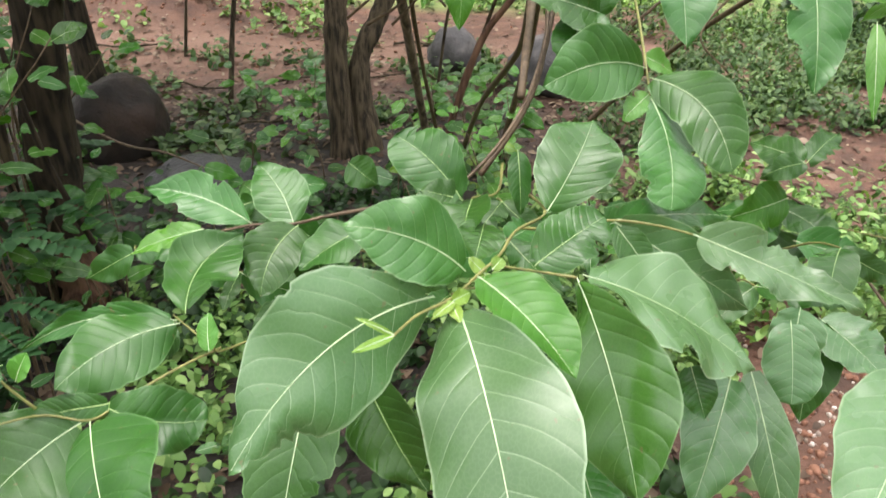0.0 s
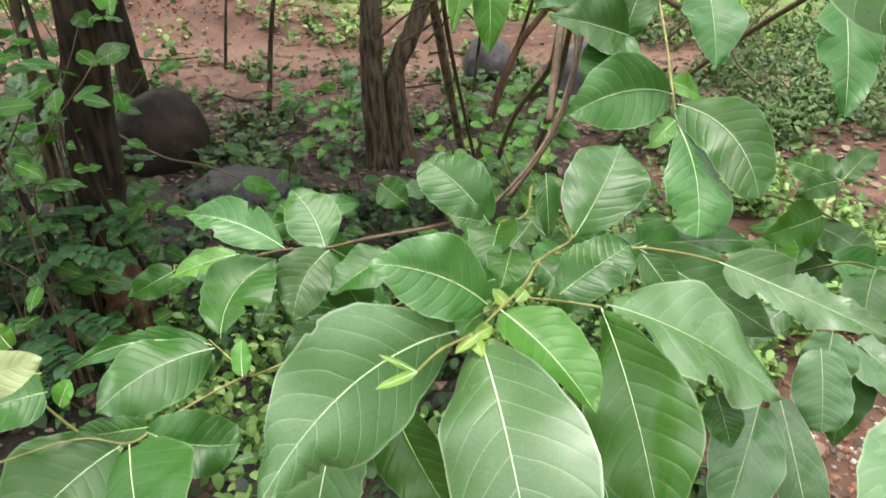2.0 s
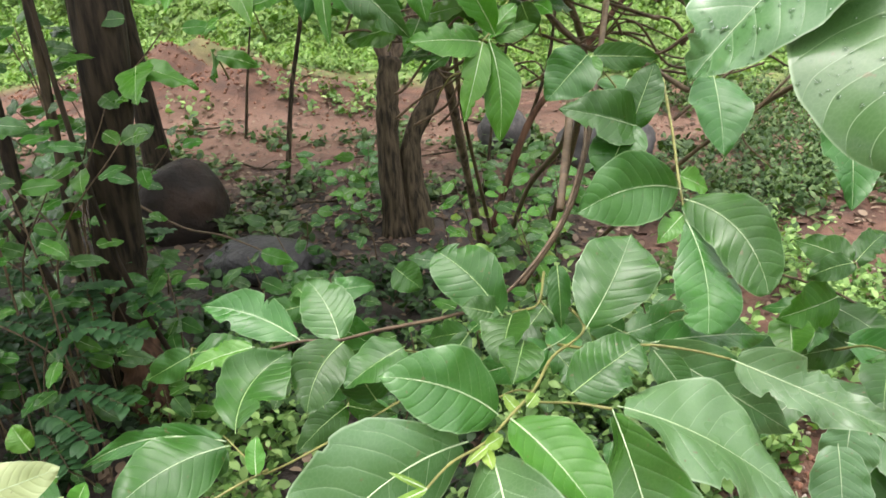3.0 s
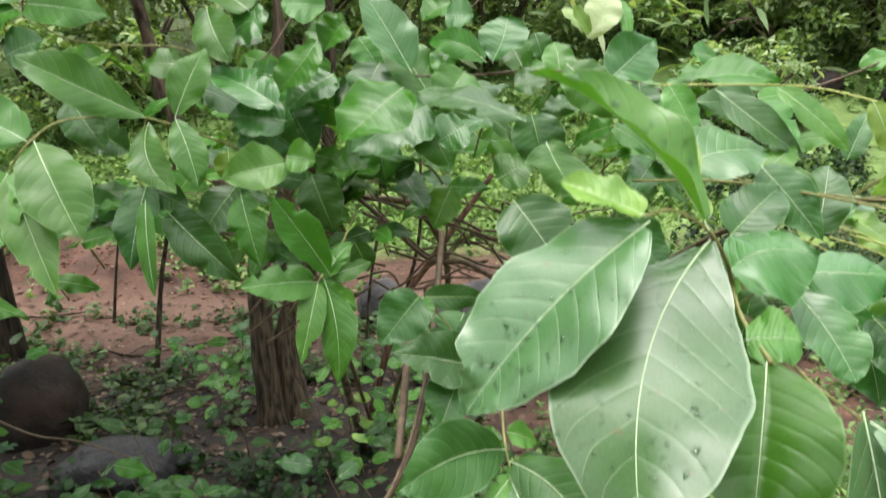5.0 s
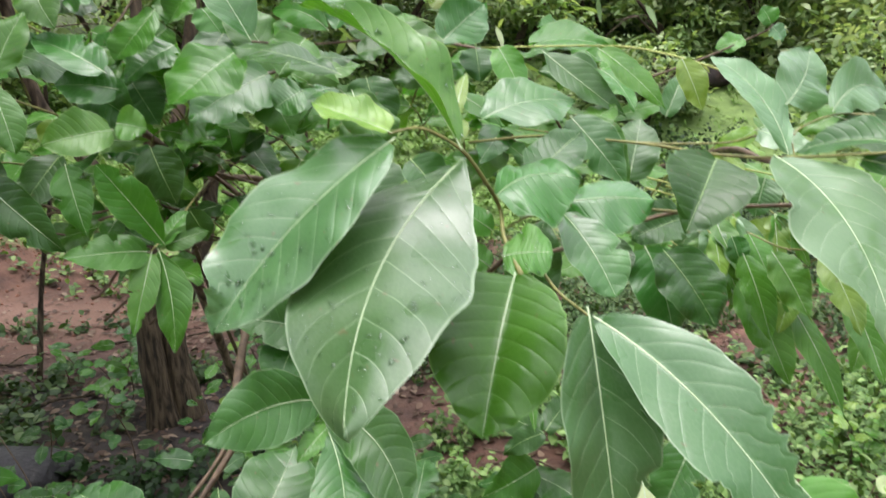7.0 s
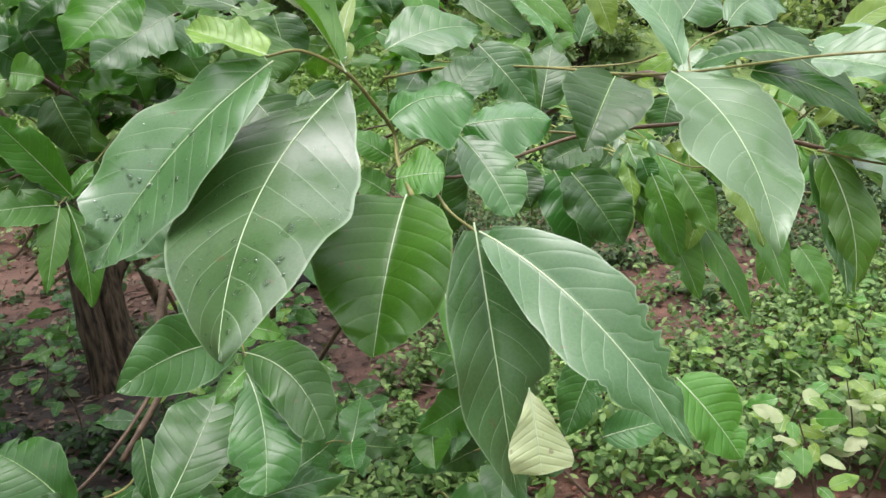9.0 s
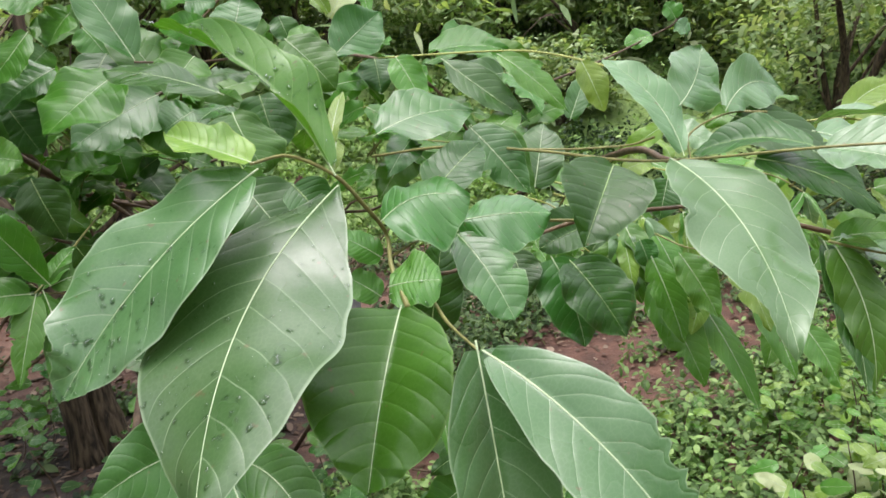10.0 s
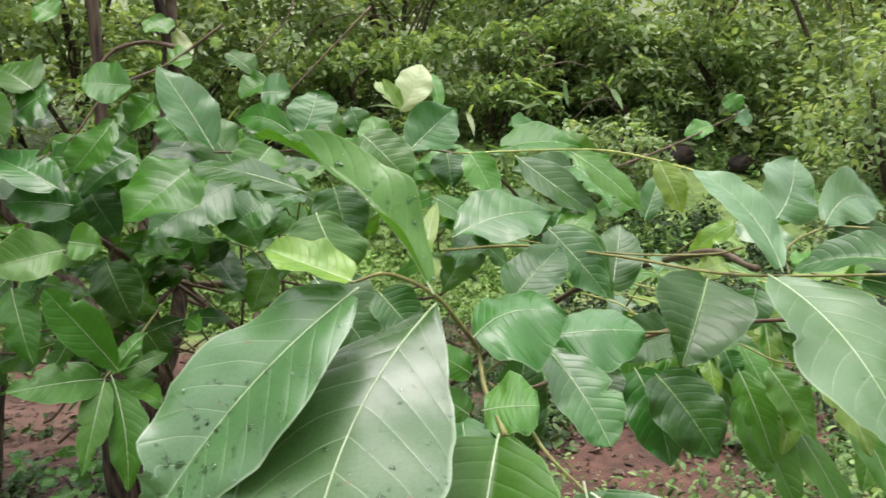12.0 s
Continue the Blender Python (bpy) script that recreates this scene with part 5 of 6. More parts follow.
stuff("bright_weeds", sprigs(520, patchy(-0.1, 0.8, 1.5, 2.8, [(0.75, 1.5, 0.25)], 2.0, -0.4, 3.0), 0.20, 0.05, 10), WEED, BROAD, "crowded light green weeds between the shrub's stems", "weeds")
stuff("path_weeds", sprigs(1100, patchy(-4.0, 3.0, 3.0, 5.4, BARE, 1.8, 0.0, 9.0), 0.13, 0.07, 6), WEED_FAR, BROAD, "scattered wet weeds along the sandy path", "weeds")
stuff("path_weeds", sprigs(300, patchy(-4.0, 3.0, 5.6, 7.2, [], 1.2, 0.0, 4.0), 0.20, 0.065, 8), WEED, BROAD, "bright weeds at the edge of the sandy path", "weeds")
stuff("grass", sprigs(7000, patchy(-14, 22, 7.0, 15.5, [], 0.5, -0.5, 1.0), 0.10, 0.11, 5), GRASS, oval(3, 0.8, 0.28), "light green short grass and herbs on the slope", "grass")


def litter(count, x0, x1, y0, y1, size, mat, template, name, label):
    x, y = RNG.normal((x0 + x1) / 2, (x1 - x0) / 3.6, count), RNG.normal((y0 + y1) / 2, (y1 - y0) / 3.6, count)
    P = np.array([(a, b, height(a, b) + 0.006) for a, b in zip(x, y)])
    data = (P, RNG.uniform(0, 6.28, count), RNG.normal(0, 0.18, count), RNG.normal(0, 0.3, count), size * RNG.uniform(0.4, 1.3, count))
    return stuff(name, data, mat, template, label, "litter")


stuff("grass", sprigs(7000, patchy(-6.5, 3.5, 6.9, 10.5, [], 0.5, -0.6, 1.0), 0.13, 0.10, 6), GRASS, oval(4, 0.8, 0.34), "light green grass and herbs behind the dug bank", "grass")
stuff("tall_weeds", sprigs(1500, patchy(-8, 14, 7.6, 13.0, [], 0.8, 0.0, 6.0), 0.45, 0.10, 12), WEED, BROAD, "taller leafy weeds scattered in the grass", "weeds")
stuff("tall_weeds", sprigs(1300, patchy(2.5, 9, 3.5, 9.0, [], 0.9, -0.1, 12.0), 0.42, 0.075, 13), WEED_SHADED, BROAD, "taller dark weeds at the wood's foot", "weeds")
litter(6000, -4, 5, 1.0, 7.0, 0.05, LITTER, LEAFLET, "leaf_litter", "brown and pale fallen leaves on damp soil")
litter(2600, -3.5, 2.5, 3.3, 6.8, 0.032, LITTER, LEAFLET, "leaf_litter", "small dry leaf scraps along the sandy path")
litter(1800, -2.8, 1.2, 3.0, 4.8, 0.045, LITTER, LEAFLET, "leaf_litter", "fallen leaves round the foot of the tree")
litter(1200, -2.0, 2.0, 0.4, 2.4, 0.045, LITTER, LEAFLET, "leaf_litter", "damp fallen leaves below the shrub")


def lump():
    """Template of a rough clod or pebble, about 1 across."""
    V, Fs = [(0, 0, 0.42)], []
    for k, (r, z) in enumerate(((0.34, 0.26), (0.5, -0.02), (0.36, -0.26))):
        for j in range(6):
            a = j * math.pi / 3 + k * 0.5
            m = r * (1 + 0.22 * math.sin(j * 2.3 + k * 1.7))
            V.append((m * math.cos(a), m * math.sin(a), z))
    V.append((0, 0, -0.36))
    for j in range(6):
        e = (j + 1) % 6
        Fs += [(0, 1 + j, 1 + e), (1 + j, 7 + j, 7 + e, 1 + e), (7 + j, 13 + j, 13 + e, 7 + e), (19, 13 + e, 13 + j)]
    return np.array(V), Fs


LUMP = lump()


def clods(count, x, y, sx, sy, size, mat, name, label):
    px, py = RNG.normal(x, sx, count), RNG.normal(y, sy, count)
    s = size * RNG.uniform(0.25, 1.0, count) ** 1.6
    P = np.array([(a, b, height(a, b) + 0.08 * c) for a, b, c in zip(px, py, s)])
    data = (P, RNG.uniform(0, 6.28, count), RNG.normal(0, 0.5, count), RNG.normal(0, 0.5, count), s)
    return stuff(name, data, mat, LUMP, label, "stones")


clods(1500, -2.9, 6.5, 1.0, 0.5, 0.034, CLOD, "soil_clods", "red clods of dug soil on the bank")
clods(900, 1.0, 1.55, 0.35, 0.30, 0.030, CLOD, "soil_clods", "crumbs of red soil among the pebbles")
clods(180, -1.0, 5.2, 1.6, 0.7, 0.03, CLOD, "soil_clods", "small red clods on the path")
clods(700, 1.0, 1.5, 0.28, 0.26, 0.021, PEBBLE, "pebbles", "pale pebbles on wet red soil")
clods(120, 1.9, 3.1, 0.6, 0.5, 0.016, PEBBLE, "pebbles", "small stones on bare red soil")


# ---- trees, stumps and stones ----
def limb(name, parent, r0, r1, *pts, mat=BARK, sides=12, flare=0.0, label=""):
    V, Fs = tube(pts, r0, r1, sides, 0.10, 7, len(name) + int(100 * abs(pts[0][0])), flare)
    ob = part(name, mesh_from(name, V, Fs, mat), parent, label)
    ob.matrix_parent_inverse = Matrix.Translation(parent.location).inverted()
    return ob


def stone(name, at, size, mat, label, seed, group="", sink=0.33):
    bm = bmesh.new()
    bmesh.ops.create_icosphere(bm, subdivisions=4, radius=0.5)
    for v in bm.verts:
        d = v.co.normalized()
        k = 1 + 0.16 * noise.noise(d * 1.6 + Vector((seed, 0, 0))) + 0.05 * noise.noise(d * 5 + Vector((0, seed, 0)))
        v.co = Vector((v.co.x * size[0], v.co.y * size[1], v.co.z * size[2])) * k
    me = bpy.data.meshes.new(name)
    bm.to_mesh(me)
    bm.free()
    me.materials.append(mat)
    me.polygons.foreach_set("use_smooth", [True] * len(me.polygons))
    ob = new(name, me)
    ob.location = (at[0], at[1], height(at[0], at[1]) + size[2] * sink)
    return tagged(ob, label, "rock", group)


stone("boulder", (-1.65, 3.59), (0.50, 0.47, 0.50), ROCK_BROWN, "large dark brown rounded boulder among weeds", 3.0, sink=0.20)
# added lump; its near-black stands in for a shadowed hollow
stone("boulder", (-1.05, 3.05), (0.50, 0.32, 0.20), ROCK_DARK, "low near-black stone added for a dark hollow among weeds", 5.0)
stone("rock", (0.0, 5.0), (0.34, 0.3, 0.34), ROCK_GREY, "grey stone beside the sandy path", 8.0, "stones by the path")
stone("rock", (0.62, 4.55), (0.58, 0.40, 0.42), ROCK_GREY, "grey weathered stone beside the sandy path", 11.0, "stones by the path")

tree = thing("tree", (-0.43, 3.55, 0.0), "twin-stemmed rough-barked tree beside the sandy path", "tree")
limb("trunk", tree, 0.060, 0.048, (-0.51, 3.53, -0.05), (-0.54, 3.54, 0.43), (-0.53, 3.56, 0.70), (-0.51, 3.59, 0.86), flare=0.03)
limb("trunk", tree, 0.052, 0.024, (-0.41, 3.57, -0.05), (-0.44, 3.59, 0.41), (-0.34, 3.65, 0.64), (-0.25, 3.73, 0.91), (-0.18, 3.85, 1.4), (-0.16, 3.93, 1.92), (-0.23, 3.98, 2.5), flare=0.03)
limb("limb", tree, 0.038, 0.022, (-0.51, 3.59, 0.80), (-0.60, 3.63, 1.02), (-0.78, 3.67, 1.30), (-0.90, 3.70, 1.50), (-0.97, 3.76, 1.82), (-1.10, 3.85, 2.4), (-1.2, 3.8, 3.2), mat=BARK_GREY, label="forked limb")
limb("limb", tree, 0.040, 0.026, (-0.51, 3.59, 0.80), (-0.45, 3.65, 0.93), (-0.38, 3.74, 1.15), (-0.33, 3.86, 1.45), (-0.24, 4.05, 1.9), (-0.15, 4.2, 2.6), (-0.1, 4.3, 3.3), mat=BARK_GREY)
limb("limb", tree, 0.016, 0.007, (-0.46, 3.64, 0.90), (-0.30, 3.69, 1.00), (-0.12, 3.70, 1.15), (0.2, 3.7, 1.3))


def crown(parent, blobs, count, size, mat, template, label="", spread=0.35):
    """A leafy crown: leaves crowded on the outside of many uneven clumps, thinner within."""
    P = []
    w = np.array([r ** 2 for _, _, _, r in blobs])
    for i in RNG.choice(len(blobs), count, p=w / w.sum()):
        x, y, z, r = blobs[i]
        d = RNG.normal(0, 1, 3)
        d /= np.linalg.norm(d)
        P.append(np.array((x, y, z)) + d * np.array((1, 1, 0.75)) * r * RNG.uniform(0.35, 1.1) ** 0.6)
    P = np.array(P)
    n = len(P)
    data = (P, RNG.uniform(0, 6.28, n), RNG.normal(-0.25, 0.5, n), RNG.normal(0, 0.45, n), size * RNG.uniform(0.55, 1.25, n))
    ob = part("crown", scatter("crown", *data, mat, template), parent, label)
    ob.matrix_parent_inverse = Matrix.Translation(parent.location).inverted()
    return ob


def clumps(x, y, z, rx, ry, rz, n, r):
    return [(x + RNG.uniform(-rx, rx), y + RNG.uniform(-ry, ry), z + RNG.uniform(-rz, rz), r * RNG.uniform(0.6, 1.3)) for _ in range(n)]


# unseen crown, added overhead to shade the ground and undergrowth
crown(tree, clumps(-0.6, 4.5, 4.0, 1.5, 0.9, 0.6, 24, 0.55) + clumps(-0.95, 3.0, 3.05, 0.7, 0.5, 0.25, 16, 0.42), 13000, 0.14, WOOD_LEAF, BROAD)

old_tree = thing("tree", (-1.15, 2.35, 0.0), "dark wet tree trunk with leaning stems and undergrowth round it", "tree")
limb("trunk", old_tree, 0.080, 0.066, (-1.26, 2.2, -0.05), (-1.23, 2.2, 0.35), (-1.20, 2.2, 0.65), (-1.12, 2.2, 1.2), (-1.18, 2.3, 2.2), (-1.35, 2.5, 3.4), mat=BARK_DARK, flare=0.05)
limb("trunk", old_tree, 0.075, 0.055, (-2.18, 4.5, -0.05), (-2.20, 4.5, 0.6), (-2.24, 4.5, 1.2), (-2.22, 4.5, 2.2), (-2.3, 4.5, 3.2), mat=BARK_DARK, flare=0.03)
limb("trunk", old_tree, 0.024, 0.016, (-1.62, 2.3, -0.05), (-1.58, 2.3, 0.7), (-1.62, 2.35, 1.4), (-1.75, 2.4, 2.4), mat=BARK_DARK, flare=0.02)
limb("stem", old_tree, 0.018, 0.012, (-1.33, 2.1, -0.05), (-1.30, 2.1, 0.5), (-1.27, 2.12, 1.2), (-1.3, 2.2, 2.4), mat=BARK, flare=0.01)
limb("root", old_tree, 0.075, 0.06, (-1.10, 2.00, -0.04), (-1.11, 2.01, 0.08), (-1.13, 2.04, 0.18), (-1.17, 2.10, 0.26), mat=BARK_RED, flare=0.03, label="red-brown peeling stump at its foot")
limb("limb", old_tree, 0.012, 0.006, (-1.2, 2.0, 0.0), (-1.25, 1.9, 0.5), (-1.42, 1.85, 0.95), (-1.7, 1.8, 1.4), mat=BARK_DARK)
limb("limb", old_tree, 0.010, 0.005, (-1.0, 2.1, 0.0), (-1.12, 2.0, 0.6), (-1.15, 1.95, 1.3), (-1.1, 1.9, 1.7), mat=BARK_DARK)
limb("limb", old_tree, 0.006, 0.003, (-1.6, 3.0, 0.38), (-1.35, 2.95, 0.27), (-1.15, 2.9, 0.25), (-0.95, 2.9, 0.16), mat=TWIG)
# more unseen clumps, set above the view to keep the left side dark
crown(old_tree, clumps(-2.3, 2.3, 3.4, 1.2, 1.0, 0.8, 26, 0.55) + clumps(-1.7, 2.7, 3.1, 0.8, 0.6, 0.4, 18, 0.5) + clumps(-2.7, 3.5, 3.3, 0.9, 0.9, 0.4, 18, 0.5), 26000, 0.14, WOOD_LEAF, BROAD)

# slim stems beyond the shrub
stems = thing("sapling", (-1.17, 4.4, 0.0), "slim bare sapling stem at the edge of the path", "sapling", "slim saplings")
limb("stem", stems, 0.016, 0.009, (-1.30, 4.3, -0.03), (-1.24, 4.4, 0.5), (-1.10, 4.4, 1.1), (-1.05, 4.4, 1.8), mat=BARK)
stems = thing("sapling", (0.05, 4.0, 0.0), "slim reddish leaning stems behind the shrub", "sapling", "slim saplings")
limb("stem", stems, 0.019, 0.012, (-0.06, 3.40, -0.03), (-0.02, 3.38, 0.15), (0.12, 3.39, 0.57), (0.26, 3.38, 0.78), (0.55, 3.4, 1.15), mat=BARK_RED)
limb("stem", stems, 0.009, 0.006, (-0.10, 4.1, -0.03), (-0.04, 4.0, 0.5), (0.04, 3.9, 0.95), (0.06, 3.9, 1.6), mat=BARK)
limb("stem", stems, 0.009, 0.006, (0.12, 3.6, 0.5), (0.22, 3.45, 0.9), (0.24, 3.4, 1.4), mat=BARK)
stems = thing("sapling", (-1.75, 5.6, 0.0), "thin bare stem on the dug bank", "sapling", "slim saplings")
limb("stem", stems, 0.012, 0.006, (-1.85, 5.2, -0.03), (-1.78, 5.2, 0.4), (-1.70, 5.2, 0.8), mat=BARK)


for k, (x, y, a, n) in enumerate([(-0.75, 4.75, 0.15, 0.9), (-1.6, 4.6, -0.3, 0.5), (0.3, 4.9, 0.5, 0.6), (-2.4, 5.3, 0.1, 0.8), (-0.2, 5.6, -0.2, 0.5), (1.2, 4.2, 0.9, 0.5), (-1.0, 3.9, 0.6, 0.45), (1.5, 2.6, -0.5, 0.3), (2.4, 3.4, 0.4, 0.4)]):
    ob = thing("fallen_branch", (x, y, height(x, y)), "thin dry fallen branch lying on the soil", "branch", "fallen branches")
    c, s_ = math.cos(a) * n * 0.5, math.sin(a) * n * 0.5
    pts = [(x + f * c, y + f * s_, height(x + f * c, y + f * s_) + 0.012 + 0.02 * (i % 2)) for i, f in enumerate((-1, -0.4, 0.2, 1))]
    limb("stick", ob, 0.010, 0.005, *pts, mat=BARK, sides=7)
    limb("side_twig", ob, 0.005, 0.002, pts[2], (pts[2][0] + 0.08, pts[2][1] + 0.07, pts[2][2] + 0.03), (pts[2][0] + 0.2, pts[2][1] + 0.1, pts[2][2] + 0.01), mat=BARK, sides=6)


# ---- undergrowth with leaves that can be told apart ----
def undergrowth(at, tall, count, size, label, seed, tones=(0, 0, 5), fan=0.10):
    rnd = random.Random(seed)
    z = height(at[0], at[1])
    ob = thing("seedling", (at[0], at[1], z), label, "plant", "undergrowth plants")
    sway = max(0.1, 0.38 * tall)
    top = Vector((rnd.uniform(-sway, sway), rnd.uniform(-0.15, 0.05), tall))
    rise = Vector((-0.45 * top.x, 0, 0.16 * tall)) if tall > 0.5 else Vector()
    V, Fs = tube([(0, 0, -0.02), top * 0.5 + Vector((0.02, 0, 0)) + rise, top], 0.0035, 0.0018, 6, 0.1, 5, seed)
    stem = part("stem", mesh_from("stem", V, Fs, TWIG), ob)
    for i in range(count):
        f = 0.25 + 0.75 * (i + 1) / count
        c = top * f + rise * (4 * f * (1 - f))
        a = i * 2.4 + rnd.uniform(-0.4, 0.4)
        L = size * rnd.uniform(0.7, 1.15)
        s0 = c + Vector((math.cos(a), math.sin(a), 0.3)) * fan * rnd.uniform(0.1, 0.6)
        d = Vector((math.cos(a), math.sin(a), rnd.uniform(-0.5, 0.35))).normalized()
        leaf(stem, s0, s0 + d * L, L * rnd.uniform(0.44, 0.60), rnd.uniform(-20, 20), 0.06, 0, 0.08, tone=rnd.choice(tones))
    return ob


_r = random.Random(5)
# tone 0 in these plants puts the shade around them into the leaf colour
for k in range(26):
    x, y = _r.uniform(-1.5, 0.55), _r.uniform(2.2, 3.1)
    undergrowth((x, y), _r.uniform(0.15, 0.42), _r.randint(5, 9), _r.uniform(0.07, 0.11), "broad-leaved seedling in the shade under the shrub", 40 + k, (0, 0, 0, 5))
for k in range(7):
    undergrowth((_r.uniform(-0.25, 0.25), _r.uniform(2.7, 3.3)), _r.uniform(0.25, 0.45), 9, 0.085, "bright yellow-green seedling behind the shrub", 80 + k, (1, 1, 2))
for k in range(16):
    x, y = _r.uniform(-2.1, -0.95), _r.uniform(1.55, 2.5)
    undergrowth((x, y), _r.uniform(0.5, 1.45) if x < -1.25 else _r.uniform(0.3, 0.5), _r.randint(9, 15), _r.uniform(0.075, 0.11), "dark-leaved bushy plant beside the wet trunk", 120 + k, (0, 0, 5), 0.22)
for k in range(20):
    undergrowth((_r.uniform(1.7, 3.2), _r.uniform(1.9, 3.0)), _r.uniform(0.18, 0.36), 12, _r.uniform(0.055, 0.08), "pale yellow-green herb with rounded leaves", 160 + k, (1, 2, 2), 0.12)
for k in range(16):
    undergrowth((_r.choice((-1, 1)) * _r.uniform(0.25, 0.75) - 0.45, _r.uniform(3.5, 4.3)), _r.uniform(0.15, 0.34), _r.randint(7, 11), _r.uniform(0.08, 0.12), "mid-green broad-leaved herb round the foot of the tree", 240 + k, (-1, 1, 5, -1))
for k in range(9):
    undergrowth((_r.uniform(1.6, 2.1), _r.uniform(1.55, 1.95)), _r.uniform(0.35, 0.52), 11, _r.uniform(0.08, 0.105), "pale lime herb with large rounded leaves", 280 + k, (1, 2, 2, 3), 0.12)
for k in range(8):
    undergrowth((_r.uniform(-1.4, 0.5), _r.uniform(1.35, 2.1)), _r.uniform(0.12, 0.3), 8, 0.06, "small green herb on the damp ground", 190 + k, (0, -1), 0.08)


for k in range(6):
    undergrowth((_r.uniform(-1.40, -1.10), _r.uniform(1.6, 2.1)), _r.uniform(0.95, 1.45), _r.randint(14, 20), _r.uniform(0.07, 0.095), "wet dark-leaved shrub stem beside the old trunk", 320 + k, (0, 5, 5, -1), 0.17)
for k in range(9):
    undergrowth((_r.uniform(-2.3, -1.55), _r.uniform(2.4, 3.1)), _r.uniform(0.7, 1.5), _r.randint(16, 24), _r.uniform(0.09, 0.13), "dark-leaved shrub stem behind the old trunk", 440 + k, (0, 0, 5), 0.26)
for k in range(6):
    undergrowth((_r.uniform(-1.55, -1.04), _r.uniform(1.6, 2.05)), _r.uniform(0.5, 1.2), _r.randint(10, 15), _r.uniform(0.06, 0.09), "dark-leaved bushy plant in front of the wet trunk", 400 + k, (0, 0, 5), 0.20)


def feathery(at, seed):
    """A plant with pinnate leaves: leaflets in pairs along each arching stalk."""
    rnd = random.Random(seed)
    ob = thing("feathery_plant", (at[0], at[1], height(at[0], at[1])), "feathery plant with paired dusty-green leaflets", "plant", "feathery plants")
    for i in range(9):
        a = rnd.uniform(0, 6.28)
        h = rnd.uniform(0.2, 0.55)
        d = Vector((math.cos(a), math.sin(a), 0))
        pts = [Vector((0, 0, 0.02)) + d * 0.02, d * 0.08 + Vector((0, 0, h * 0.7)), d * 0.20 + Vector((0, 0, h)), d * 0.34 + Vector((0, 0, h * 0.95))]
        V, Fs = tube(pts, 0.0022, 0.0009, 5, 0.05, 6, i)
        stalk = part("stalk", mesh_from("stalk", V, Fs, TWIG), ob)
        line = smooth_line(pts, 8)[-13:]
        P, Y, T, R, S = [], [], [], [], []
        for c in line:
            for sg in (-1, 1):
                P.append(c)
                Y.append(a - math.pi / 2 + sg * 1.25 + rnd.uniform(-0.1, 0.1))
                T.append(rnd.uniform(-0.3, 0.15))
                R.append(rnd.uniform(-0.2, 0.2))
                S.append(rnd.uniform(0.035, 0.05))
        me = scatter("frond", np.array(P), np.array(Y), np.array(T), np.array(R), np.array(S), FERNY, BROAD)
        part("frond", me, stalk)
    return ob


for k in range(9):
    feathery((_r.uniform(-1.75, -0.85), _r.uniform(1.45, 2.1)), 300 + k)


# ---- the wood on the slope ----
WOODY = oval(3, 0.8, 0.42)
# the wood's green a little darker, shade at its foot put into the colour
WOOD_SHADE = foliage_material("wood_shade_leaves", (0.11, 0.20, 0.065), (0.22, 0.34, 0.125), (0.42, 0.52, 0.27), glow=0.5)


def bush(at, tall, wide, count, label, leaf_size=0.13, mat=WOOD_LEAF):
    x, y = at
    z = height(x, y)
    ob = thing("bush", (x, y, z), label, "bush", "bushes of the wood")
    rnd = random.Random(int(x * 37 + y * 91))
    for i in range(rnd.randint(3, 5)):
        a, k = rnd.uniform(0, 6.28), rnd.uniform(0.15, 0.45)
        e = (x + math.cos(a) * wide * k * 1.6, y + math.sin(a) * wide * k, z + tall * rnd.uniform(0.7, 1.0))
        mid = (x + math.cos(a) * wide * k * rnd.uniform(0.2, 0.9), y + math.sin(a) * wide * k * 0.5, z + tall * 0.45)
        limb("stem", ob, rnd.uniform(0.035, 0.08), 0.02, (x + rnd.uniform(-0.2, 0.2), y, z - 0.1), mid, e, mat=BARK, sides=7)
    b = clumps(x, y, z + tall * 0.58, wide * 0.55, wide * 0.45, tall * 0.42, 26, wide * 0.2)
    # thin bare crooked branches reach out of the leaves
    for i in range(5):
        a = rnd.uniform(0, 6.28)
        c, d, r = math.cos(a), math.sin(a), wide * rnd.uniform(0.6, 1.1)
        h = z + tall * rnd.uniform(0.35, 0.7)
        bow = tall * rnd.uniform(0.05, 0.3)
        limb("limb", ob, rnd.uniform(0.012, 0.022), 0.005, (x, y, h - tall * 0.2), (x + c * r * 0.4, y + d * r * 0.4, h + bow * 0.6), (x + c * r * 0.7 + rnd.uniform(-0.2, 0.2), y + d * r * 0.7, h + bow), (x + c * r, y + d * r, h + bow * rnd.uniform(-0.6, 1.5)), mat=BARK_GREY, sides=5)
    crown(ob, b, count, leaf_size, mat, WOODY)
    return ob


for x, y, t, w in [(-7.5, 11.5, 4.2, 3.2), (-4.6, 10.8, 3.6, 2.6), (-2.2, 11.6, 4.0, 2.8), (0.2, 11.4, 3.4, 2.4), (2.6, 13.0, 3.6, 2.6), (5.6, 13.2, 3.4, 2.8), (7.6, 12.0, 3.8, 3.0),
                   (8.6, 9.6, 3.4, 2.8), (6.4, 6.6, 2.3, 1.8), (7.4, 4.6, 2.6, 2.0), (4.6, 9.3, 0.9, 1.4), (10.8, 11.0, 4.0, 3.4), (11.0, 7.6, 4.0, 3.2), (13.5, 13.0, 4.5, 3.8), (15.0, 9.0, 5.0, 4.0)]:
    bush((x, y), t, w, 4300, "dense wild bush with small leaves at the wood's edge", 0.18 if y > 9.5 else 0.12, WOOD_LEAF if y > 9.5 else SCRUB_LEAF)
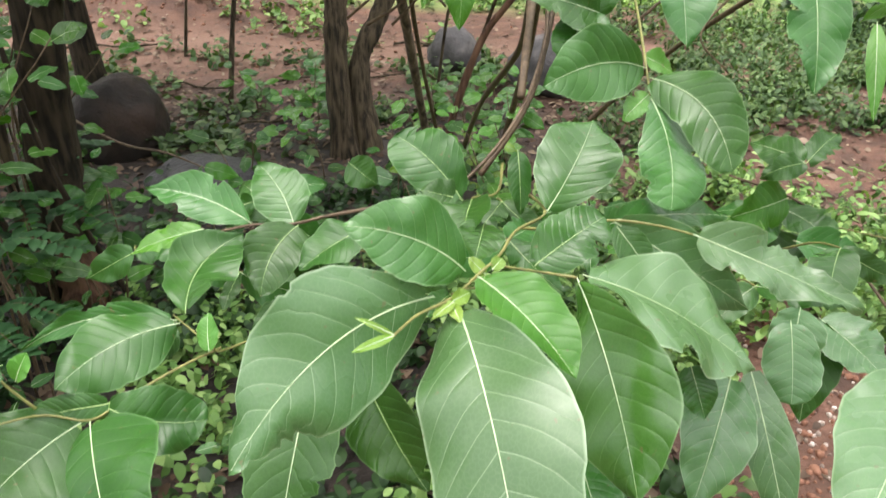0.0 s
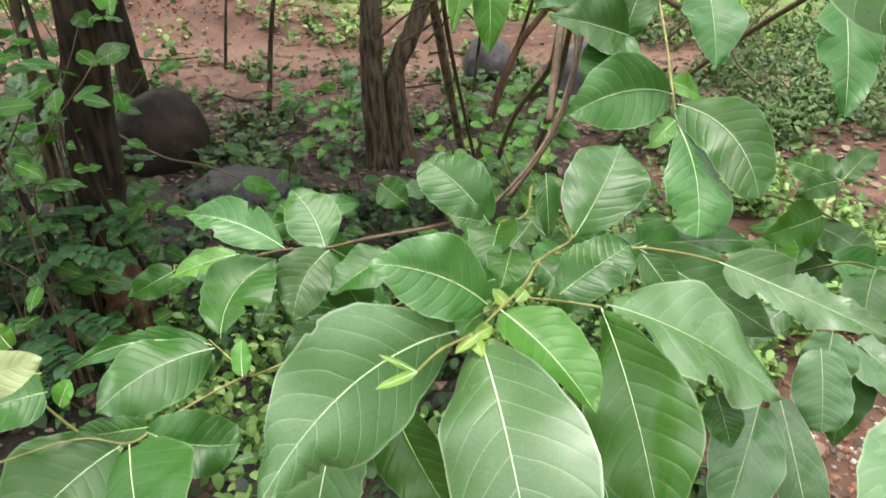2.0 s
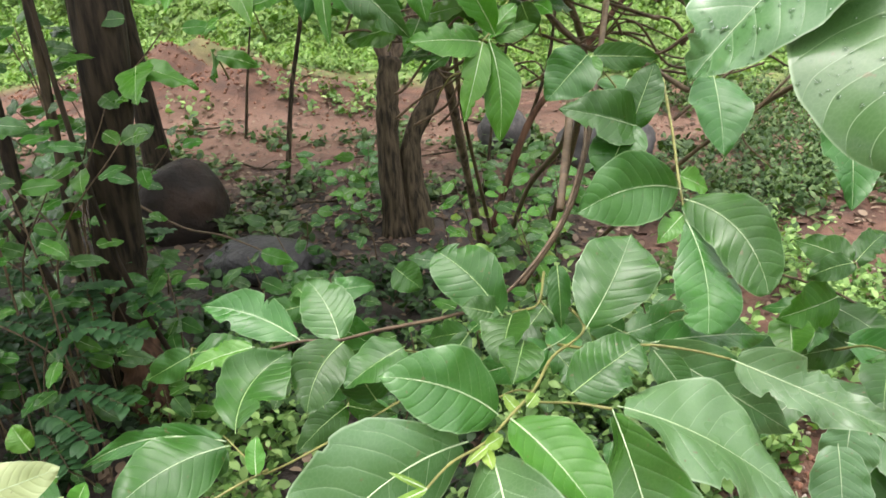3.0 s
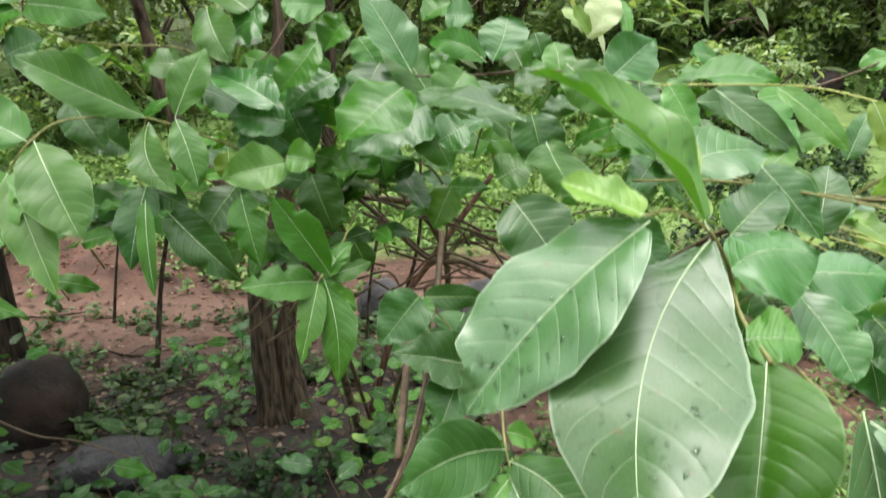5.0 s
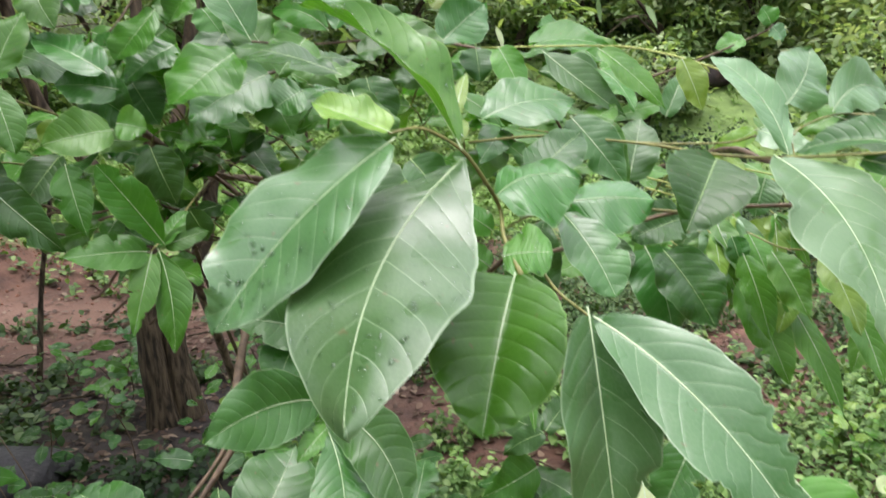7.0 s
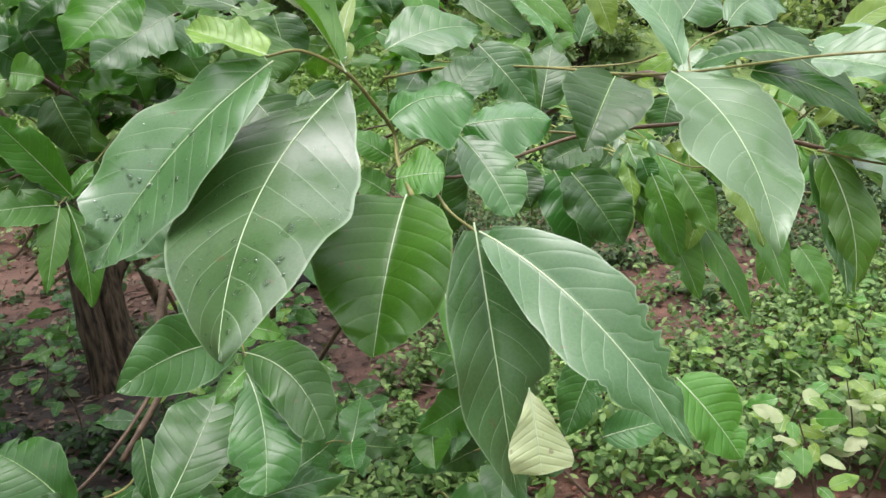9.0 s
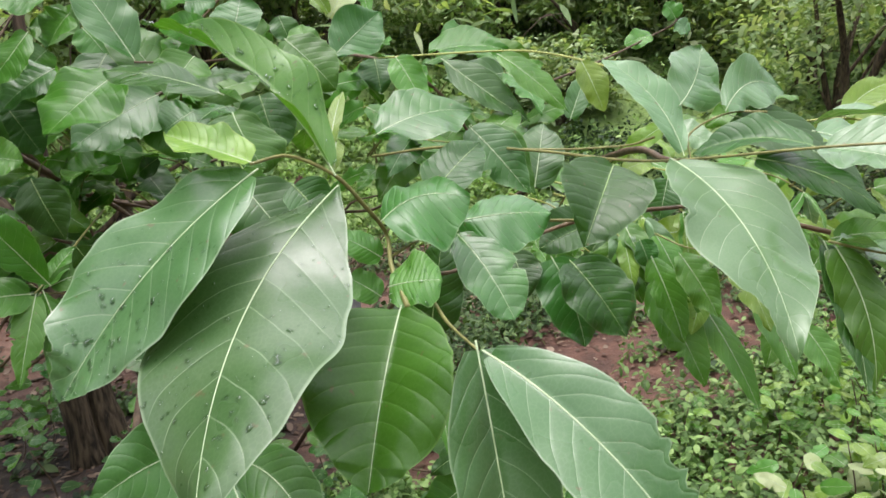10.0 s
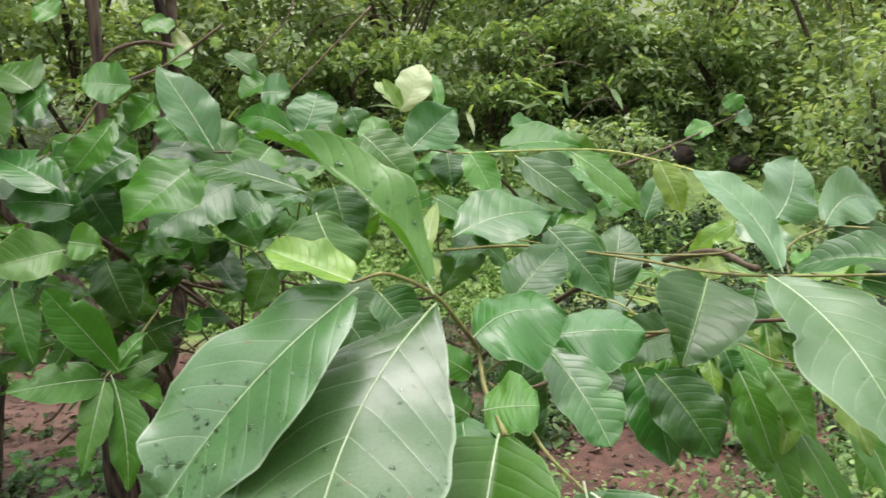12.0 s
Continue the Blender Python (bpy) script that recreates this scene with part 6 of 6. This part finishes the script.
for x, y, t, w in [(-3.4, 10.2, 1.3, 1.5), (-1.0, 10.6, 1.6, 1.6), (1.5, 11.2, 1.5, 1.6), (3.6, 11.4, 1.7, 1.7), (4.9, 11.9, 1.9, 1.7), (6.3, 11.6, 1.6, 1.6), (7.3, 10.9, 1.8, 1.6), (9.6, 8.2, 1.6, 1.6), (5.7, 10.8, 1.2, 1.3)]:
    bush((x, y), t, w, 3500, "low dark green scrub below the wood", 0.15, WOOD_SHADE)
# unseen bushes, added all round to darken what the leaves reflect
for x, y, t, w in [(-9, -7, 5, 4), (-4, -11, 5, 4), (3, -12, 6, 4), (9, -8, 5, 4), (12, -1, 5, 4), (-11, 1, 5, 4), (-9.5, 7, 4.6, 3.6)]:
    bush((x, y), t, w, 1500, "unseen bush added round the clearing for reflections", 0.2)


def far_wood(n, x0, x1, y0, deep, tall, size):
    """Close-set leaves of the trees round the clearing."""
    x, y = RNG.uniform(x0, x1, n), y0 + deep * RNG.random(n) ** 1.4
    h = np.array([height(a, b) for a, b in zip(x, y)])
    z = h + tall * RNG.random(n)
    keep = np.array([noise.noise(Vector((a * 0.55, b * 0.4, c * 0.8))) > -0.1 for a, b, c in zip(x, y, z)])
    P = np.stack([x, y, z], 1)[keep]
    m = len(P)
    return P, RNG.uniform(0, 6.28, m), RNG.normal(-0.2, 0.5, m), RNG.normal(0, 0.5, m), size * RNG.uniform(0.5, 1.25, m)


stuff("far_wood", far_wood(46000, -20, 32, 13.3, 7, 4.7, 0.25), WOOD_LEAF, WOODY, "dense green woodland up the slope", "woodland")
stuff("far_wood", far_wood(26000, -16, 22, 12.2, 2.5, 3.2, 0.2), WOOD_SHADE, WOODY, "shaded green brush at the foot of the slope", "woodland")
stuff("long_blades", far_wood(1300, -12, 18, 10.0, 4, 1.4, 0.5), WOOD_LEAF, oval(5, 0.9, 0.16), "long arching pale blades among the bushes", "plants")
# unseen wood behind the viewpoint, added to block low sky from the leaves
stuff("far_wood", far_wood(22000, -16, 18, -8.0, -6, 8.0, 0.34), WOOD_LEAF, WOODY, "unseen woodland added behind for reflections", "woodland")
for k, (x, y) in enumerate([(-6.0, 12.5), (-3.4, 12.8), (-0.8, 13.4), (1.4, 13.2), (4.35, 12.6), (5.9, 13.6), (7.0, 13.9), (9.5, 12.5), (12.0, 12.0)]):
    z = height(x, y)
    ob = thing("tree", (x, y, z), "thin dark crooked wild tree in the wood", "tree", "trees of the wood")
    b1, b2 = _r.uniform(-0.35, 0.35), _r.uniform(-0.8, 0.8)
    limb("trunk", ob, _r.uniform(0.05, 0.09), 0.035, (x, y, z - 0.1), (x + b1, y, z + 1.0), (x + b1 * 0.4, y, z + 1.9), (x + b2, y, z + 3.4), (x + b2 * 1.7, y, z + 6.0), mat=BARK, sides=9, flare=0.04)
    for m in range(3):
        w = _r.uniform(-1, 1)
        limb("limb", ob, 0.030, 0.008, (x + b1 * 0.6, y, z + 1.2 + m * 0.6), (x + w * 0.8, y - 0.4, z + 1.7 + m * 0.6), (x + w * 2.0, y - 0.7, z + 1.9 + m * 0.8 + _r.uniform(-0.4, 0.6)), mat=BARK, sides=7)
    crown(ob, clumps(x, y, z + 5.2, 1.4, 1.4, 1.0, 12, 0.6), 1500, 0.17, WOOD_LEAF, WOODY)
for x, y, sx in [(6.0, 10.2, 0.6), (6.9, 9.9, 0.5)]:
    stone("rock", (x, y), (sx, sx * 0.7, sx * 0.6), ROCK_BROWN, "dark wet rock in the grass below the wood", x, "rocks below the wood")


# ---- rain drops on the wet leaves ----
def water():
    """A clear bead: the leaf shows through, the sky glints on its rim."""
    m, n, l, b = nodes_of("water")
    clear = n.new("ShaderNodeBsdfTransparent")
    clear.inputs[0].default_value = (0.84, 0.92, 0.84, 1)
    gloss = n.new("ShaderNodeBsdfGlossy")
    gloss.inputs["Roughness"].default_value = 0.04
    fres = n.new("ShaderNodeFresnel")
    fres.inputs[0].default_value = 1.6
    mx = n.new("ShaderNodeMixShader")
    l.new(fres.outputs[0], mx.inputs[0])
    l.new(clear.outputs[0], mx.inputs[1])
    l.new(gloss.outputs[0], mx.inputs[2])
    l.new(mx.outputs[0], n["Material Output"].inputs[0])
    return m


WATER = water()


def drops(ob, count, seed):
    """Flat beads of water lying on a leaf's blade."""
    rnd = random.Random(seed)
    me = ob.data
    quads = [f for f in me.polygons if f.material_index == 0 and len(f.vertices) == 4]
    V, Fs = [], []
    spots = [rnd.choice(quads).center.copy() for _ in range(5)]
    while count > 0:
        f = rnd.choice(quads)
        if min((f.center - c).length for c in spots) > 0.03 and rnd.random() < 0.85:
            continue
        count -= 1
        q = [me.vertices[i].co for i in f.vertices]
        a, b = rnd.random(), rnd.random()
        c = q[0].lerp(q[1], a).lerp(q[3].lerp(q[2], a), b)
        nrm = f.normal if f.normal.z > 0 else -f.normal
        t = nrm.orthogonal().normalized()
        w = nrm.cross(t)
        r = rnd.uniform(0.0004, 0.0011) * rnd.choice((1, 1, 1, 1.8))
        k = len(V)
        ph = rnd.uniform(0, 6.28)
        for ring, (rr, hh) in enumerate(((1.0, -0.05), (0.85, 0.35), (0.45, 0.58))):
            for j in range(8):
                g = 2 * math.pi * j / 8
                s = 1 + 0.25 * math.sin(2 * g + ph)
                V.append(c + r * (rr * s * (math.cos(g) * t + math.sin(g) * w) + hh * nrm))
        V.append(c + nrm * r * 0.62)
        for ring in range(2):
            for j in range(8):
                e = (j + 1) % 8
                Fs.append((k + ring * 8 + j, k + ring * 8 + e, k + ring * 8 + 8 + e, k + ring * 8 + 8 + j))
        Fs += [(k + 16 + j, k + 16 + (j + 1) % 8, k + 24) for j in range(8)]
    d = new("rain_drops", mesh_from("rain_drops", V, Fs, WATER))
    return tagged(d, "clear rain drops lying on a wet leaf", "water", kind="stuff")


for k, ob in enumerate(WET):
    drops(ob, 160 if len(ob.data.polygons) > 700 else 28, 500 + k)
